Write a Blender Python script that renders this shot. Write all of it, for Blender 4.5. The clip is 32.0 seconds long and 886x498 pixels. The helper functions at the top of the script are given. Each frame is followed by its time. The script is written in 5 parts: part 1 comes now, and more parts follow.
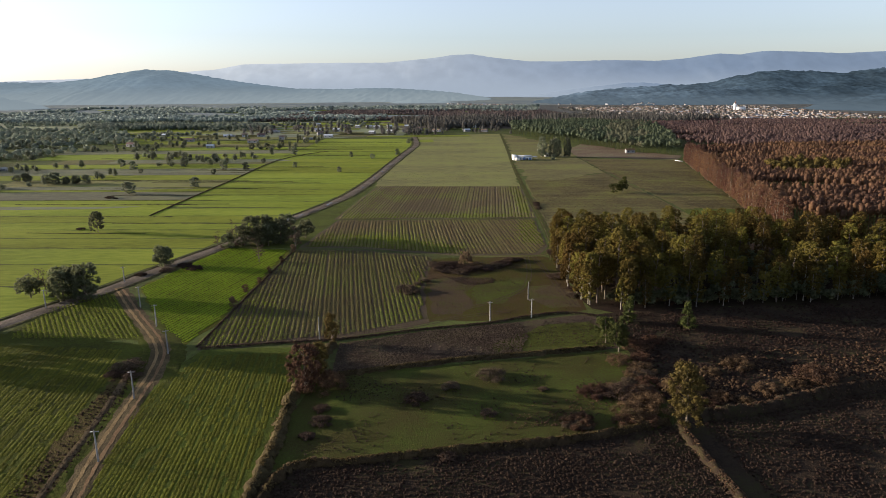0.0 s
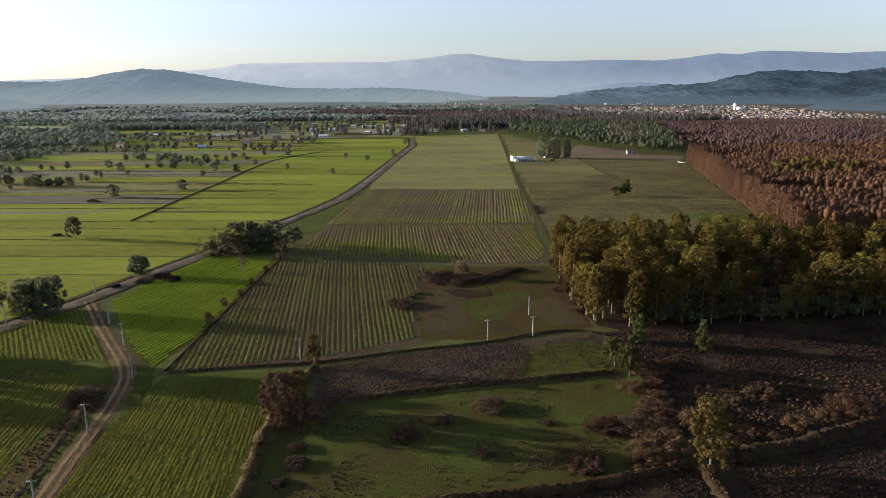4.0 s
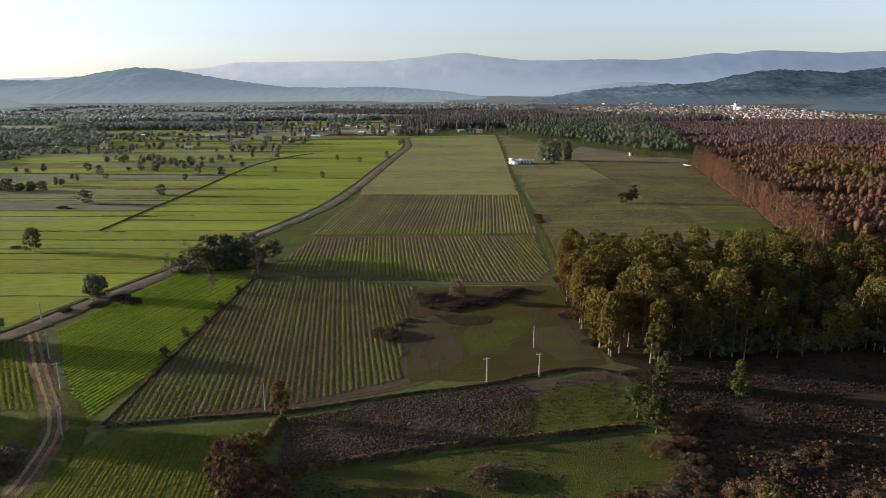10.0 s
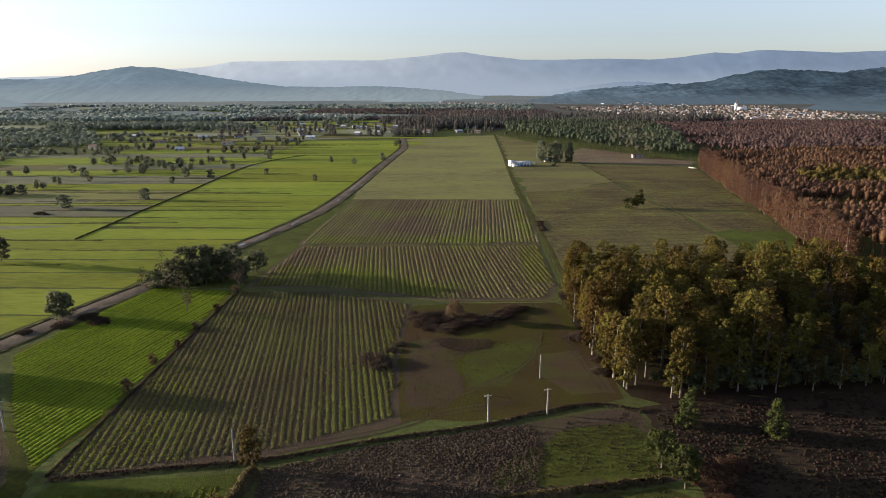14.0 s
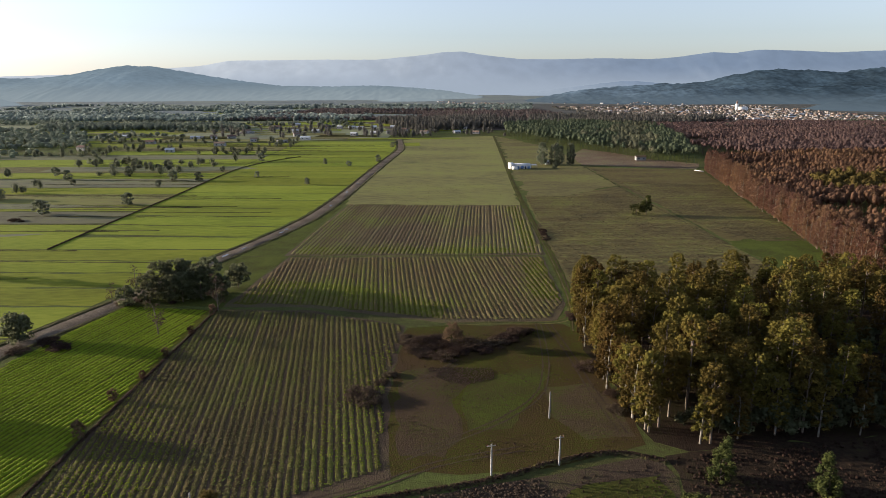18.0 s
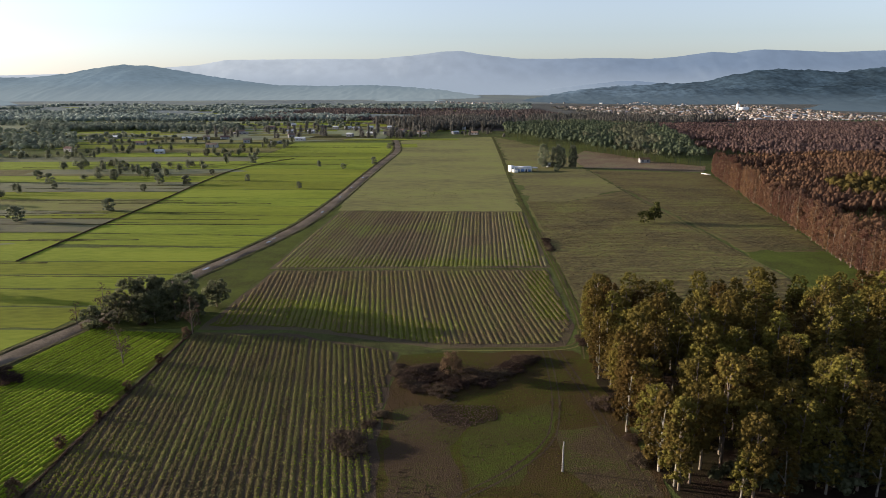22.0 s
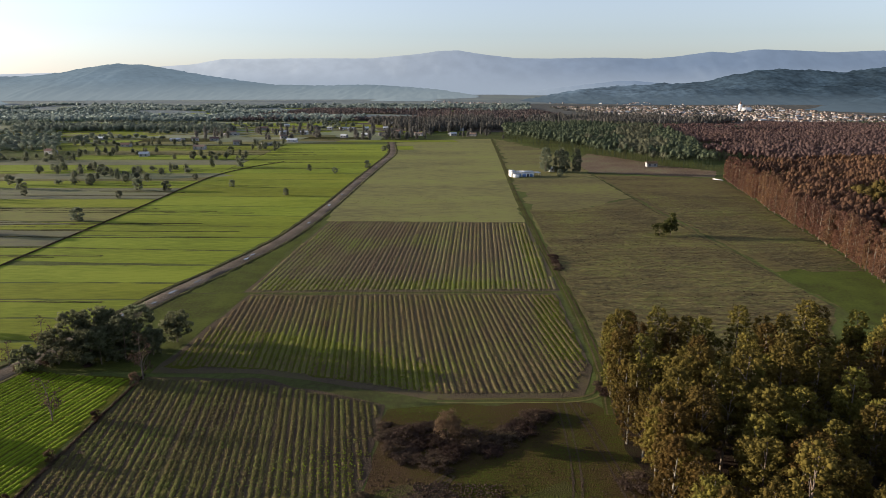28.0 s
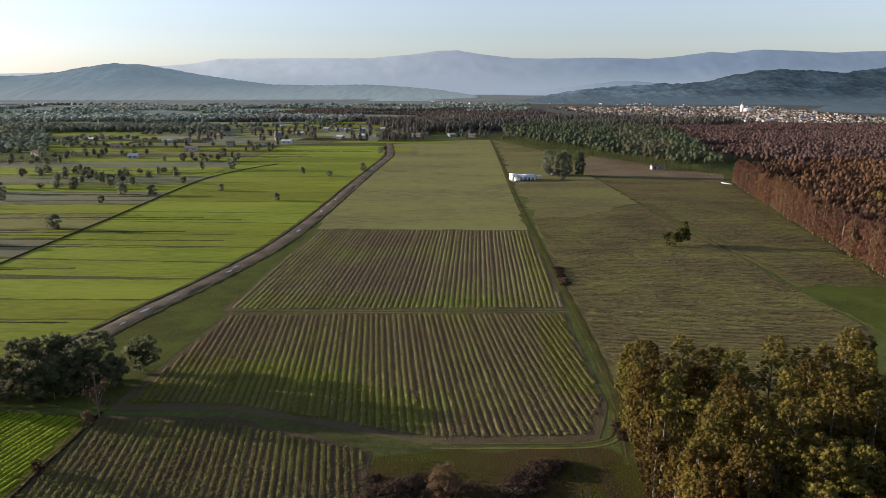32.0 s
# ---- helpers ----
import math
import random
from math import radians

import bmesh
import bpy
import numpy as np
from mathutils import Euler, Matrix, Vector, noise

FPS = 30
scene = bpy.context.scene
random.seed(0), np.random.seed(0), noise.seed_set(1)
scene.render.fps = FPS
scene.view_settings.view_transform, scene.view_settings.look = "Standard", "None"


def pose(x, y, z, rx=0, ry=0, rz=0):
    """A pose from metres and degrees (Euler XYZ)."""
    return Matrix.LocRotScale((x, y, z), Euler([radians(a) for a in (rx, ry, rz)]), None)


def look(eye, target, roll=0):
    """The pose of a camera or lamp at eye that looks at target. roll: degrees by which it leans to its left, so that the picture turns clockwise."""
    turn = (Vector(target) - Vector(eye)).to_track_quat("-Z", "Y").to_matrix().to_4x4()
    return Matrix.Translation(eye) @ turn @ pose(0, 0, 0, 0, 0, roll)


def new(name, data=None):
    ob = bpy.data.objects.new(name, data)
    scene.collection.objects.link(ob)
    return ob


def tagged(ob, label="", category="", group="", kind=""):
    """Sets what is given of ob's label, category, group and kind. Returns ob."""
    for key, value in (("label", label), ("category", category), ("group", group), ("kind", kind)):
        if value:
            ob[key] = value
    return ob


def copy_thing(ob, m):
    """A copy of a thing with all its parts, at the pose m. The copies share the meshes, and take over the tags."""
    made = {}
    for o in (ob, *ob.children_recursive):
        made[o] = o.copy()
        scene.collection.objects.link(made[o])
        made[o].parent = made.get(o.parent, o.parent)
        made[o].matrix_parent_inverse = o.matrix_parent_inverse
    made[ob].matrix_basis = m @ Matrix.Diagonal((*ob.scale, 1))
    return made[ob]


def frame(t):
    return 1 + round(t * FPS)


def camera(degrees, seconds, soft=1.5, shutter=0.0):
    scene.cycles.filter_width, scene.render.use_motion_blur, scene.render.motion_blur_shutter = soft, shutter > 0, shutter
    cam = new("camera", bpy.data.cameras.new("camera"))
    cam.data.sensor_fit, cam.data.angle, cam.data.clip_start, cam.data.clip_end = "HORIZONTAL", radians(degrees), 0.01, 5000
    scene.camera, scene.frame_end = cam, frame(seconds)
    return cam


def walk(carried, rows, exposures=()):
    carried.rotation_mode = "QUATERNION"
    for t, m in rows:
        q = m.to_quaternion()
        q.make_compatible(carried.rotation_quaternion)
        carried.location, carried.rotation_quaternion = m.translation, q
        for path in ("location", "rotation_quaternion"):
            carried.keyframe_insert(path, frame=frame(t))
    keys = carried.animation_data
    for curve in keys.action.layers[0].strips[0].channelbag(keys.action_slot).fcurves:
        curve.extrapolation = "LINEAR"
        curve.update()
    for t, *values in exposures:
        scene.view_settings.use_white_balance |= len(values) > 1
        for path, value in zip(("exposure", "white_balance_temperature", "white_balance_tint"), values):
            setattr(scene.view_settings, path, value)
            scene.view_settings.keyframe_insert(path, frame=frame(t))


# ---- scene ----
# ---- camera and flight ----
cam = camera(68, 32.0, soft=0.6)


def view(x, y, z, yaw, pitch, roll):
    return pose(x, y, z, 0, 0, yaw) @ pose(0, 0, 0, 90 + pitch) @ pose(0, 0, 0, 0, 0, roll)


walk(cam, [
    (0, view(0.0, 0.0, 70.0, 0.229, -13.904, -0.526)),
    (3, view(0.95, 12.55, 69.67, 0.097, -13.925, -0.483)),
    (6, view(1.71, 25.72, 69.53, -0.043, -13.952, -0.441)),
    (9, view(2.31, 39.41, 69.53, -0.186, -13.985, -0.399)),
    (12, view(2.79, 53.53, 69.65, -0.33, -14.02, -0.357)),
    (15, view(3.19, 67.99, 69.84, -0.472, -14.055, -0.314)),
    (18, view(3.56, 82.69, 70.06, -0.61, -14.089, -0.272)),
    (21, view(3.93, 97.54, 70.28, -0.739, -14.119, -0.23)),
    (24, view(4.34, 112.44, 70.47, -0.857, -14.142, -0.188)),
    (27, view(4.84, 127.3, 70.58, -0.962, -14.158, -0.145)),
    (30, view(5.46, 142.02, 70.57, -1.05, -14.163, -0.103)),
    (32, view(5.96, 151.71, 70.49, -1.097, -14.16, -0.075)),
], exposures=[(0, 1.4, 6330, 16), (10, 1.37, 6330, 16), (20, 1.33, 6330, 16), (32, 1.27, 6330, 16)])

# ---- sky and sun ----
SUN_EL, SUN_AZ = 8.5, -77.0  # degrees above the horizon, and clockwise from the way ahead
world = bpy.data.worlds.new("sky")
scene.world = world
world.use_nodes = True
wn = world.node_tree
sky = wn.nodes.new("ShaderNodeTexSky")
sky.sky_type, sky.sun_disc = "NISHITA", False
sky.sun_elevation, sky.sun_rotation = radians(SUN_EL + 3.8), radians(SUN_AZ)
sky.air_density, sky.dust_density, sky.ozone_density = 1.0, 0.85, 3.6
pale = wn.nodes.new("ShaderNodeHueSaturation")  # the valley haze makes the sky pale
pale.inputs["Saturation"].default_value = 0.55
wn.links.new(sky.outputs[0], pale.inputs["Color"])
wn.links.new(pale.outputs[0], wn.nodes["Background"].inputs[0])
wn.nodes["Background"].inputs[1].default_value = 0.09
sun_data = bpy.data.lights.new("sun", "SUN")
sun_data.energy, sun_data.angle, sun_data.color = 5.0, radians(0.6), (1.0, 0.86, 0.66)
sun = new("sun", sun_data)
away = Vector((math.sin(radians(SUN_AZ)) * math.cos(radians(SUN_EL)), math.cos(radians(SUN_AZ)) * math.cos(radians(SUN_EL)), math.sin(radians(SUN_EL))))
sun.matrix_world = look(away * 100, (0, 0, 0))


# ---- materials ----
def mat(name, low, mid, high, big=0.05, fine=1.5, rough=0.95, bump=0.3, bump_scale=3.0, rand=0.15, island=0.0, translucent=0.0, spec=0.03, warp=(1, 1, 1), glow=None):
    """Two scales of noise over world places between three colours, with grain and a random shift for each object or island."""
    m = bpy.data.materials.new(name)
    m.use_nodes = True
    nt = m.node_tree
    n, link = nt.nodes, nt.links.new
    bsdf = n["Principled BSDF"]
    geo = n.new("ShaderNodeNewGeometry")
    sc = n.new("ShaderNodeVectorMath")
    sc.operation = "MULTIPLY"
    sc.inputs[1].default_value = warp
    link(geo.outputs["Position"], sc.inputs[0])
    na, nb = n.new("ShaderNodeTexNoise"), n.new("ShaderNodeTexNoise")
    for tex, s, d in ((na, big, 6), (nb, fine, 5)):
        tex.inputs["Scale"].default_value, tex.inputs["Detail"].default_value = s, d
        tex.inputs["Roughness"].default_value = 0.62
        link(sc.outputs[0], tex.inputs["Vector"])
    mix = n.new("ShaderNodeMath")
    mix.operation = "MULTIPLY_ADD"
    mix.inputs[1].default_value, mix.inputs[2].default_value = 0.45, 0.0
    link(nb.outputs[0], mix.inputs[0])
    add = n.new("ShaderNodeMath")
    add.operation = "MULTIPLY_ADD"
    add.inputs[1].default_value = 0.55
    link(na.outputs[0], add.inputs[0])
    link(mix.outputs[0], add.inputs[2])
    ramp = n.new("ShaderNodeValToRGB")
    e = ramp.color_ramp.elements
    e[0].position, e[1].position = 0.41, 0.59
    e[0].color, e[1].color = (*low, 1), (*high, 1)
    e.new(0.5).color = (*mid, 1)
    link(add.outputs[0], ramp.inputs[0])
    info = n.new("ShaderNodeObjectInfo")
    hsv = n.new("ShaderNodeHueSaturation")
    val = n.new("ShaderNodeMapRange")
    val.inputs["To Min"].default_value, val.inputs["To Max"].default_value = 1 - rand, 1 + rand
    link(info.outputs["Random"], val.inputs["Value"])
    last = val
    if island:
        iv = n.new("ShaderNodeMapRange")
        iv.inputs["To Min"].default_value, iv.inputs["To Max"].default_value = 1 - island, 1 + island
        link(geo.outputs["Random Per Island"], iv.inputs["Value"])
        mul = n.new("ShaderNodeMath")
        mul.operation = "MULTIPLY"
        link(val.outputs[0], mul.inputs[0])
        link(iv.outputs[0], mul.inputs[1])
        last = mul
    link(last.outputs[0], hsv.inputs["Value"])
    link(ramp.outputs[0], hsv.inputs["Color"])
    hue = n.new("ShaderNodeMapRange")
    hue.inputs["To Min"].default_value, hue.inputs["To Max"].default_value = 0.5 - rand * 0.08, 0.5 + rand * 0.08
    link(info.outputs["Random"], hue.inputs["Value"])
    link(hue.outputs[0], hsv.inputs["Hue"])
    link(hsv.outputs[0], bsdf.inputs["Base Color"])
    bsdf.inputs["Roughness"].default_value = rough
    bsdf.inputs["Specular IOR Level"].default_value = spec
    if bump:
        nc = n.new("ShaderNodeTexNoise")
        nc.inputs["Scale"].default_value, nc.inputs["Detail"].default_value = bump_scale, 4
        link(sc.outputs[0], nc.inputs["Vector"])
        bp = n.new("ShaderNodeBump")
        bp.inputs["Strength"].default_value, bp.inputs["Distance"].default_value = bump, 0.5
        link(nc.outputs[0], bp.inputs["Height"])
        link(bp.outputs[0], bsdf.inputs["Normal"])
    if translucent:
        tr = n.new("ShaderNodeBsdfTranslucent")
        link(hsv.outputs[0], tr.inputs["Color"])
        ms = n.new("ShaderNodeMixShader")
        ms.inputs[0].default_value = translucent
        link(bsdf.outputs[0], ms.inputs[1])
        link(tr.outputs[0], ms.inputs[2])
        link(ms.outputs[0], n["Material Output"].inputs["Surface"])
    if glow:
        dim = n.new("ShaderNodeHueSaturation")
        dim.inputs["Value"].default_value = 0.35
        link(hsv.outputs[0], dim.inputs["Color"])
        link(dim.outputs[0], bsdf.inputs["Base Color"])
        link(hsv.outputs[0], bsdf.inputs["Emission Color"])
        bsdf.inputs["Emission Strength"].default_value = glow
    return m


M = {}
M["ground"] = mat("dry pasture", (0.05, 0.05, 0.019), (0.062, 0.069, 0.022), (0.076, 0.095, 0.025), 0.02, 0.6, bump=0.5)
M["scrub"] = mat("rough scrub", (0.02, 0.0145, 0.0103), (0.032, 0.0225, 0.0155), (0.034, 0.031, 0.0135), 0.06, 1.2, bump=0.6, bump_scale=4)
M["pasture"] = mat("green pasture", (0.0376, 0.0313, 0.011), (0.0407, 0.0415, 0.011), (0.0485, 0.058, 0.0117), 0.06, 1.8, bump=0.8, bump_scale=3)
M["clearing"] = mat("patchy clearing grass", (0.061, 0.041, 0.0205), (0.054, 0.0435, 0.0128), (0.05, 0.062, 0.0095), 0.035, 1.6, bump=0.7, bump_scale=3)
M["meadow"] = mat("bright meadow", (0.114, 0.1349, 0.0171), (0.152, 0.1805, 0.0209), (0.1852, 0.2109, 0.0266), 0.025, 0.5, bump=0.25, rand=0.12, warp=(0.25, 1, 1))
M["lush"] = mat("lush crop", (0.1, 0.1404, 0.0096), (0.135, 0.1825, 0.0115), (0.165, 0.2153, 0.0154), 0.05, 0.9, bump=0.3, rand=0.06)
M["lush_dim"] = mat("olive young crop", (0.054, 0.054, 0.009), (0.0696, 0.0734, 0.01), (0.0876, 0.094, 0.012), 0.05, 0.9, bump=0.3, rand=0.06)
M["lush_soil"] = mat("soil under crop", (0.036, 0.041, 0.009), (0.048, 0.057, 0.010), (0.06, 0.074, 0.012), 0.06, 1.0)
M["plain"] = mat("stubble plain", (0.11, 0.102, 0.047), (0.155, 0.146, 0.058), (0.168, 0.176, 0.055), 0.02, 0.3, bump=0.35, warp=(0.35, 1, 1))
M["grass_green"] = mat("fresh green grass", (0.042, 0.0442, 0.013), (0.054, 0.0626, 0.014), (0.068, 0.081, 0.016), 0.07, 1.2, bump=0.35, bump_scale=5)
# haze over the far fields is put into this pale colour
M["hazefield"] = mat("haze-paled far fields", (0.145, 0.155, 0.1), (0.185, 0.2, 0.125), (0.205, 0.225, 0.12), 0.006, 0.05, bump=0, warp=(0.35, 1, 1))
M["olivefield"] = mat("olive grass field", (0.104, 0.096, 0.045), (0.15, 0.14, 0.056), (0.162, 0.172, 0.053), 0.02, 0.5, bump=0.5, bump_scale=1.5, warp=(0.4, 1, 1))
M["brownfield"] = mat("brown stubble", (0.068, 0.055, 0.027), (0.108, 0.09, 0.038), (0.124, 0.122, 0.038), 0.03, 0.5, bump=0.7, bump_scale=1.2, warp=(0.4, 1, 1))
M["soil"] = mat("ploughed soil", (0.064, 0.048, 0.033), (0.08, 0.062, 0.04), (0.083, 0.077, 0.033), 0.04, 1.5, bump=0.8)
M["crop"] = mat("crop rows", (0.072, 0.055, 0.028), (0.095, 0.079, 0.0315), (0.095, 0.1, 0.026), 0.035, 1.2, bump=0.8, bump_scale=4, island=0.12)
M["crop_green"] = mat("brown and green crop rows", (0.106, 0.079, 0.046), (0.131, 0.103, 0.05), (0.132, 0.138, 0.036), 0.022, 0.9, bump=0.8, bump_scale=4, island=0.1)
M["crop_ridged"] = mat("pale crop ridges", (0.132, 0.103, 0.067), (0.164, 0.135, 0.077), (0.166, 0.18, 0.054), 0.022, 0.9, bump=0.8, bump_scale=4, island=0.1)
# meadow tree leaves lightened to carry distance haze
M["leaf_meadow"] = mat("haze-paled meadow tree leaves", (0.1, 0.112, 0.078), (0.13, 0.142, 0.096), (0.16, 0.17, 0.112), 0.02, 0.3, rough=0.8, bump=0, rand=0.2, island=0.1, translucent=0.6)
M["reddish"] = mat("russet brush field", (0.091, 0.0624, 0.045), (0.119, 0.0858, 0.06), (0.119, 0.1092, 0.06), 0.03, 0.5, bump=0.7)
M["road"] = mat("gravel road", (0.088, 0.074, 0.053), (0.125, 0.105, 0.075), (0.175, 0.148, 0.108), 0.08, 1.4, rough=0.95, bump=0.3)
M["dirt"] = mat("dirt track", (0.046, 0.034, 0.0195), (0.068, 0.05, 0.027), (0.096, 0.07, 0.037), 0.12, 1.5, bump=0.5)
M["rut"] = mat("pale wheel rut", (0.135, 0.09, 0.045), (0.175, 0.117, 0.058), (0.21, 0.145, 0.075), 0.2, 1.8, bump=0.4)
M["verge"] = mat("rank verge grass", (0.0364, 0.0336, 0.0182), (0.0588, 0.056, 0.0238), (0.091, 0.084, 0.0308), 0.1, 1.2, bump=0.9, bump_scale=2)
M["bank"] = mat("dry grass bank", (0.03, 0.022, 0.012), (0.045, 0.033, 0.017), (0.062, 0.047, 0.022), 0.08, 1.4, bump=0.9, bump_scale=2)
M["water"] = mat("puddle water", (0.10, 0.10, 0.10), (0.12, 0.12, 0.12), (0.14, 0.14, 0.14), 0.2, 1, rough=0.06, bump=0.0, spec=0.6, rand=0.0)
M["leaf_euc"] = mat("eucalyptus leaves", (0.072, 0.057, 0.0155), (0.104, 0.081, 0.0205), (0.137, 0.104, 0.0255), 0.12, 0.9, rough=0.7, bump=0, rand=0.36, island=0.1, translucent=0.42)
# roadside leaves raised in tone for the haze veil
M["leaf_dark"] = mat("dark leaves lifted for haze", (0.078, 0.086, 0.05), (0.105, 0.113, 0.062), (0.14, 0.144, 0.076), 0.12, 0.9, rough=0.7, bump=0, rand=0.2, island=0.12, translucent=0.5)
M["leaf_pine"] = mat("pine needles", (0.036, 0.043, 0.0145), (0.05, 0.056, 0.017), (0.069, 0.072, 0.0205), 0.12, 0.9, rough=0.7, bump=0, rand=0.2, island=0.2, translucent=0.25)
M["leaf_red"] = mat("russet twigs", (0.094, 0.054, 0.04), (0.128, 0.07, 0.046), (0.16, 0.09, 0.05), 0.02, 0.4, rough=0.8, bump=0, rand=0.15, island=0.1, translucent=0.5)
# distance haze mixed into the russet as a mauve cast
M["leaf_red_far"] = mat("haze-paled far russet twigs", (0.104, 0.073, 0.068), (0.134, 0.09, 0.08), (0.16, 0.108, 0.088), 0.008, 0.2, rough=0.8, bump=0, rand=0.15, island=0.08, translucent=0.5)
M["leaf_rust"] = mat("rust bracken", (0.06, 0.038, 0.024), (0.084, 0.053, 0.033), (0.115, 0.072, 0.041), 0.15, 0.9, rough=0.85, bump=0, rand=0.25, island=0.18, translucent=0.35)
M["leaf_olive"] = mat("olive far leaves", (0.076, 0.08, 0.055), (0.1, 0.102, 0.067), (0.126, 0.124, 0.078), 0.02, 0.3, rough=0.8, bump=0, rand=0.2, island=0.12, translucent=0.5)
M["leaf_conifer"] = mat("dull conifer green", (0.05, 0.064, 0.041), (0.067, 0.08, 0.049), (0.086, 0.098, 0.056), 0.02, 0.3, rough=0.8, bump=0, rand=0.2, island=0.1, translucent=0.4)
M["tuft"] = mat("olive grass tufts", (0.0492, 0.0376, 0.0135), (0.0645, 0.0555, 0.0144), (0.082, 0.0772, 0.0164), 0.08, 0.9, rough=0.85, bump=0, rand=0.2, island=0.35, translucent=0.3)
M["leaf_tuss"] = mat("brown heather sprays", (0.031, 0.0215, 0.0165), (0.043, 0.0295, 0.022), (0.057, 0.04, 0.0275), 0.1, 0.9, rough=0.85, bump=0, rand=0.2, island=0.1, translucent=0.4)
M["stubble"] = mat("stubble ridges", (0.09, 0.072, 0.037), (0.138, 0.113, 0.049), (0.152, 0.142, 0.047), 0.03, 0.6, bump=0.5, bump_scale=5)
# belt leaves greyed and lightened in place of haze
M["leaf_belt"] = mat("haze-greyed far leaves", (0.1, 0.1035, 0.0957), (0.1414, 0.138, 0.1214), (0.1898, 0.1811, 0.1472), 0.01, 0.1, rough=0.8, bump=0, rand=0.2, island=0.1, translucent=0.55)
# leaf colour lifted well above foliage to imitate haze
M["leaf_hedge"] = mat("haze-paled hedge leaves", (0.165, 0.19, 0.158), (0.205, 0.232, 0.186), (0.245, 0.27, 0.206), 0.02, 0.2, rough=0.8, bump=0, rand=0.2, island=0.06, translucent=0.7)
M["wood_floor"] = mat("brown wood floor", (0.05, 0.04, 0.036), (0.072, 0.056, 0.048), (0.09, 0.076, 0.055), 0.006, 0.08, bump=0.4, bump_scale=0.3)
M["town_floor"] = mat("gardens and lanes of the town", (0.07, 0.072, 0.066), (0.095, 0.096, 0.084), (0.12, 0.118, 0.098), 0.02, 0.1, bump=0)
M["leaf_gold"] = mat("golden olive leaves", (0.061, 0.047, 0.017), (0.086, 0.067, 0.021), (0.112, 0.087, 0.025), 0.2, 1.0, rough=0.75, bump=0, rand=0.2, island=0.16, translucent=0.35)
M["leaf_mauve"] = mat("brown mauve dead weeds", (0.062, 0.0435, 0.034), (0.085, 0.061, 0.046), (0.11, 0.082, 0.058), 0.12, 1.0, rough=0.85, bump=0, rand=0.2, island=0.14, translucent=0.35)
# mauve twig tone holds the haze of the far plantations
M["leaf_mauve_far"] = mat("haze-mauve far twigs", (0.105, 0.086, 0.082), (0.128, 0.104, 0.096), (0.15, 0.124, 0.108), 0.006, 0.05, rough=0.9, bump=0, rand=0.1, island=0.08, translucent=0.5)
# bluish paleness here is painted haze towards the hills
M["valley"] = mat("haze-paled valley floor", (0.12, 0.142, 0.15), (0.15, 0.176, 0.172), (0.19, 0.215, 0.18), 0.004, 0.02, bump=0, warp=(0.35, 1, 1))
M["leaf_straw"] = mat("straw grass blades", (0.045, 0.033, 0.016), (0.066, 0.048, 0.022), (0.092, 0.068, 0.03), 0.15, 0.9, rough=0.85, bump=0, rand=0.2, island=0.3, translucent=0.3)
M["plant"] = mat("row crop plants", (0.128, 0.096, 0.058), (0.148, 0.117, 0.056), (0.134, 0.15, 0.033), 0.022, 0.25, rough=0.8, bump=0, rand=0.1, island=0.35, translucent=0.3)
M["plant_olive"] = mat("olive row plants", (0.088, 0.076, 0.038), (0.104, 0.098, 0.038), (0.098, 0.124, 0.027), 0.022, 0.25, rough=0.8, bump=0, rand=0.1, island=0.3, translucent=0.3)
M["plant_lush"] = mat("young crop plants", (0.102, 0.145, 0.0102), (0.1326, 0.19, 0.0122), (0.1632, 0.225, 0.0163), 0.05, 0.6, rough=0.8, bump=0, rand=0.1, island=0.3, translucent=0.35)
M["plant_dim"] = mat("olive crop plants", (0.06, 0.0605, 0.01), (0.0792, 0.0832, 0.011), (0.102, 0.108, 0.014), 0.05, 0.6, rough=0.8, bump=0, rand=0.1, island=0.3, translucent=0.35)
M["leaf_brown"] = mat("brown bramble", (0.048, 0.0345, 0.026), (0.068, 0.0485, 0.035), (0.09, 0.066, 0.042), 0.2, 1.0, rough=0.85, bump=0, rand=0.25, island=0.18, translucent=0.3)
M["bare_patch"] = mat("bare brown earth and dead grass", (0.062, 0.0445, 0.028), (0.066, 0.05, 0.027), (0.058, 0.062, 0.018), 0.09, 1.3, bump=0.8, bump_scale=3)
M["clear_green"] = mat("fresh clearing grass", (0.05, 0.046, 0.016), (0.05, 0.055, 0.0135), (0.055, 0.07, 0.0125), 0.09, 1.4, bump=0.7, bump_scale=3)
M["grey_plot"] = mat("grey wet plot", (0.11, 0.108, 0.072), (0.138, 0.136, 0.084), (0.155, 0.16, 0.08), 0.03, 0.4, bump=0.3, warp=(0.3, 1, 1))
M["leaf_willow"] = mat("pale brown willow twigs", (0.1, 0.066, 0.042), (0.13, 0.086, 0.054), (0.16, 0.108, 0.066), 0.3, 1.0, rough=0.85, bump=0, rand=0.1, island=0.15, translucent=0.4)
M["bramble_soil"] = mat("bramble ground", (0.042, 0.03, 0.022), (0.055, 0.04, 0.028), (0.06, 0.052, 0.025), 0.07, 1.1, bump=0.7, bump_scale=3)
# pale blue green stands for haze over the farthest woods
M["leaf_far"] = mat("haze-paled far wood leaves", (0.185, 0.225, 0.212), (0.22, 0.265, 0.24), (0.26, 0.3, 0.258), 0.01, 0.2, rough=0.8, bump=0, rand=0.2, island=0.08, translucent=0.6)
M["trunk"] = mat("pale bark", (0.1275, 0.1125, 0.09), (0.1875, 0.165, 0.135), (0.27, 0.2475, 0.21), 0.6, 3, bump=0.3)
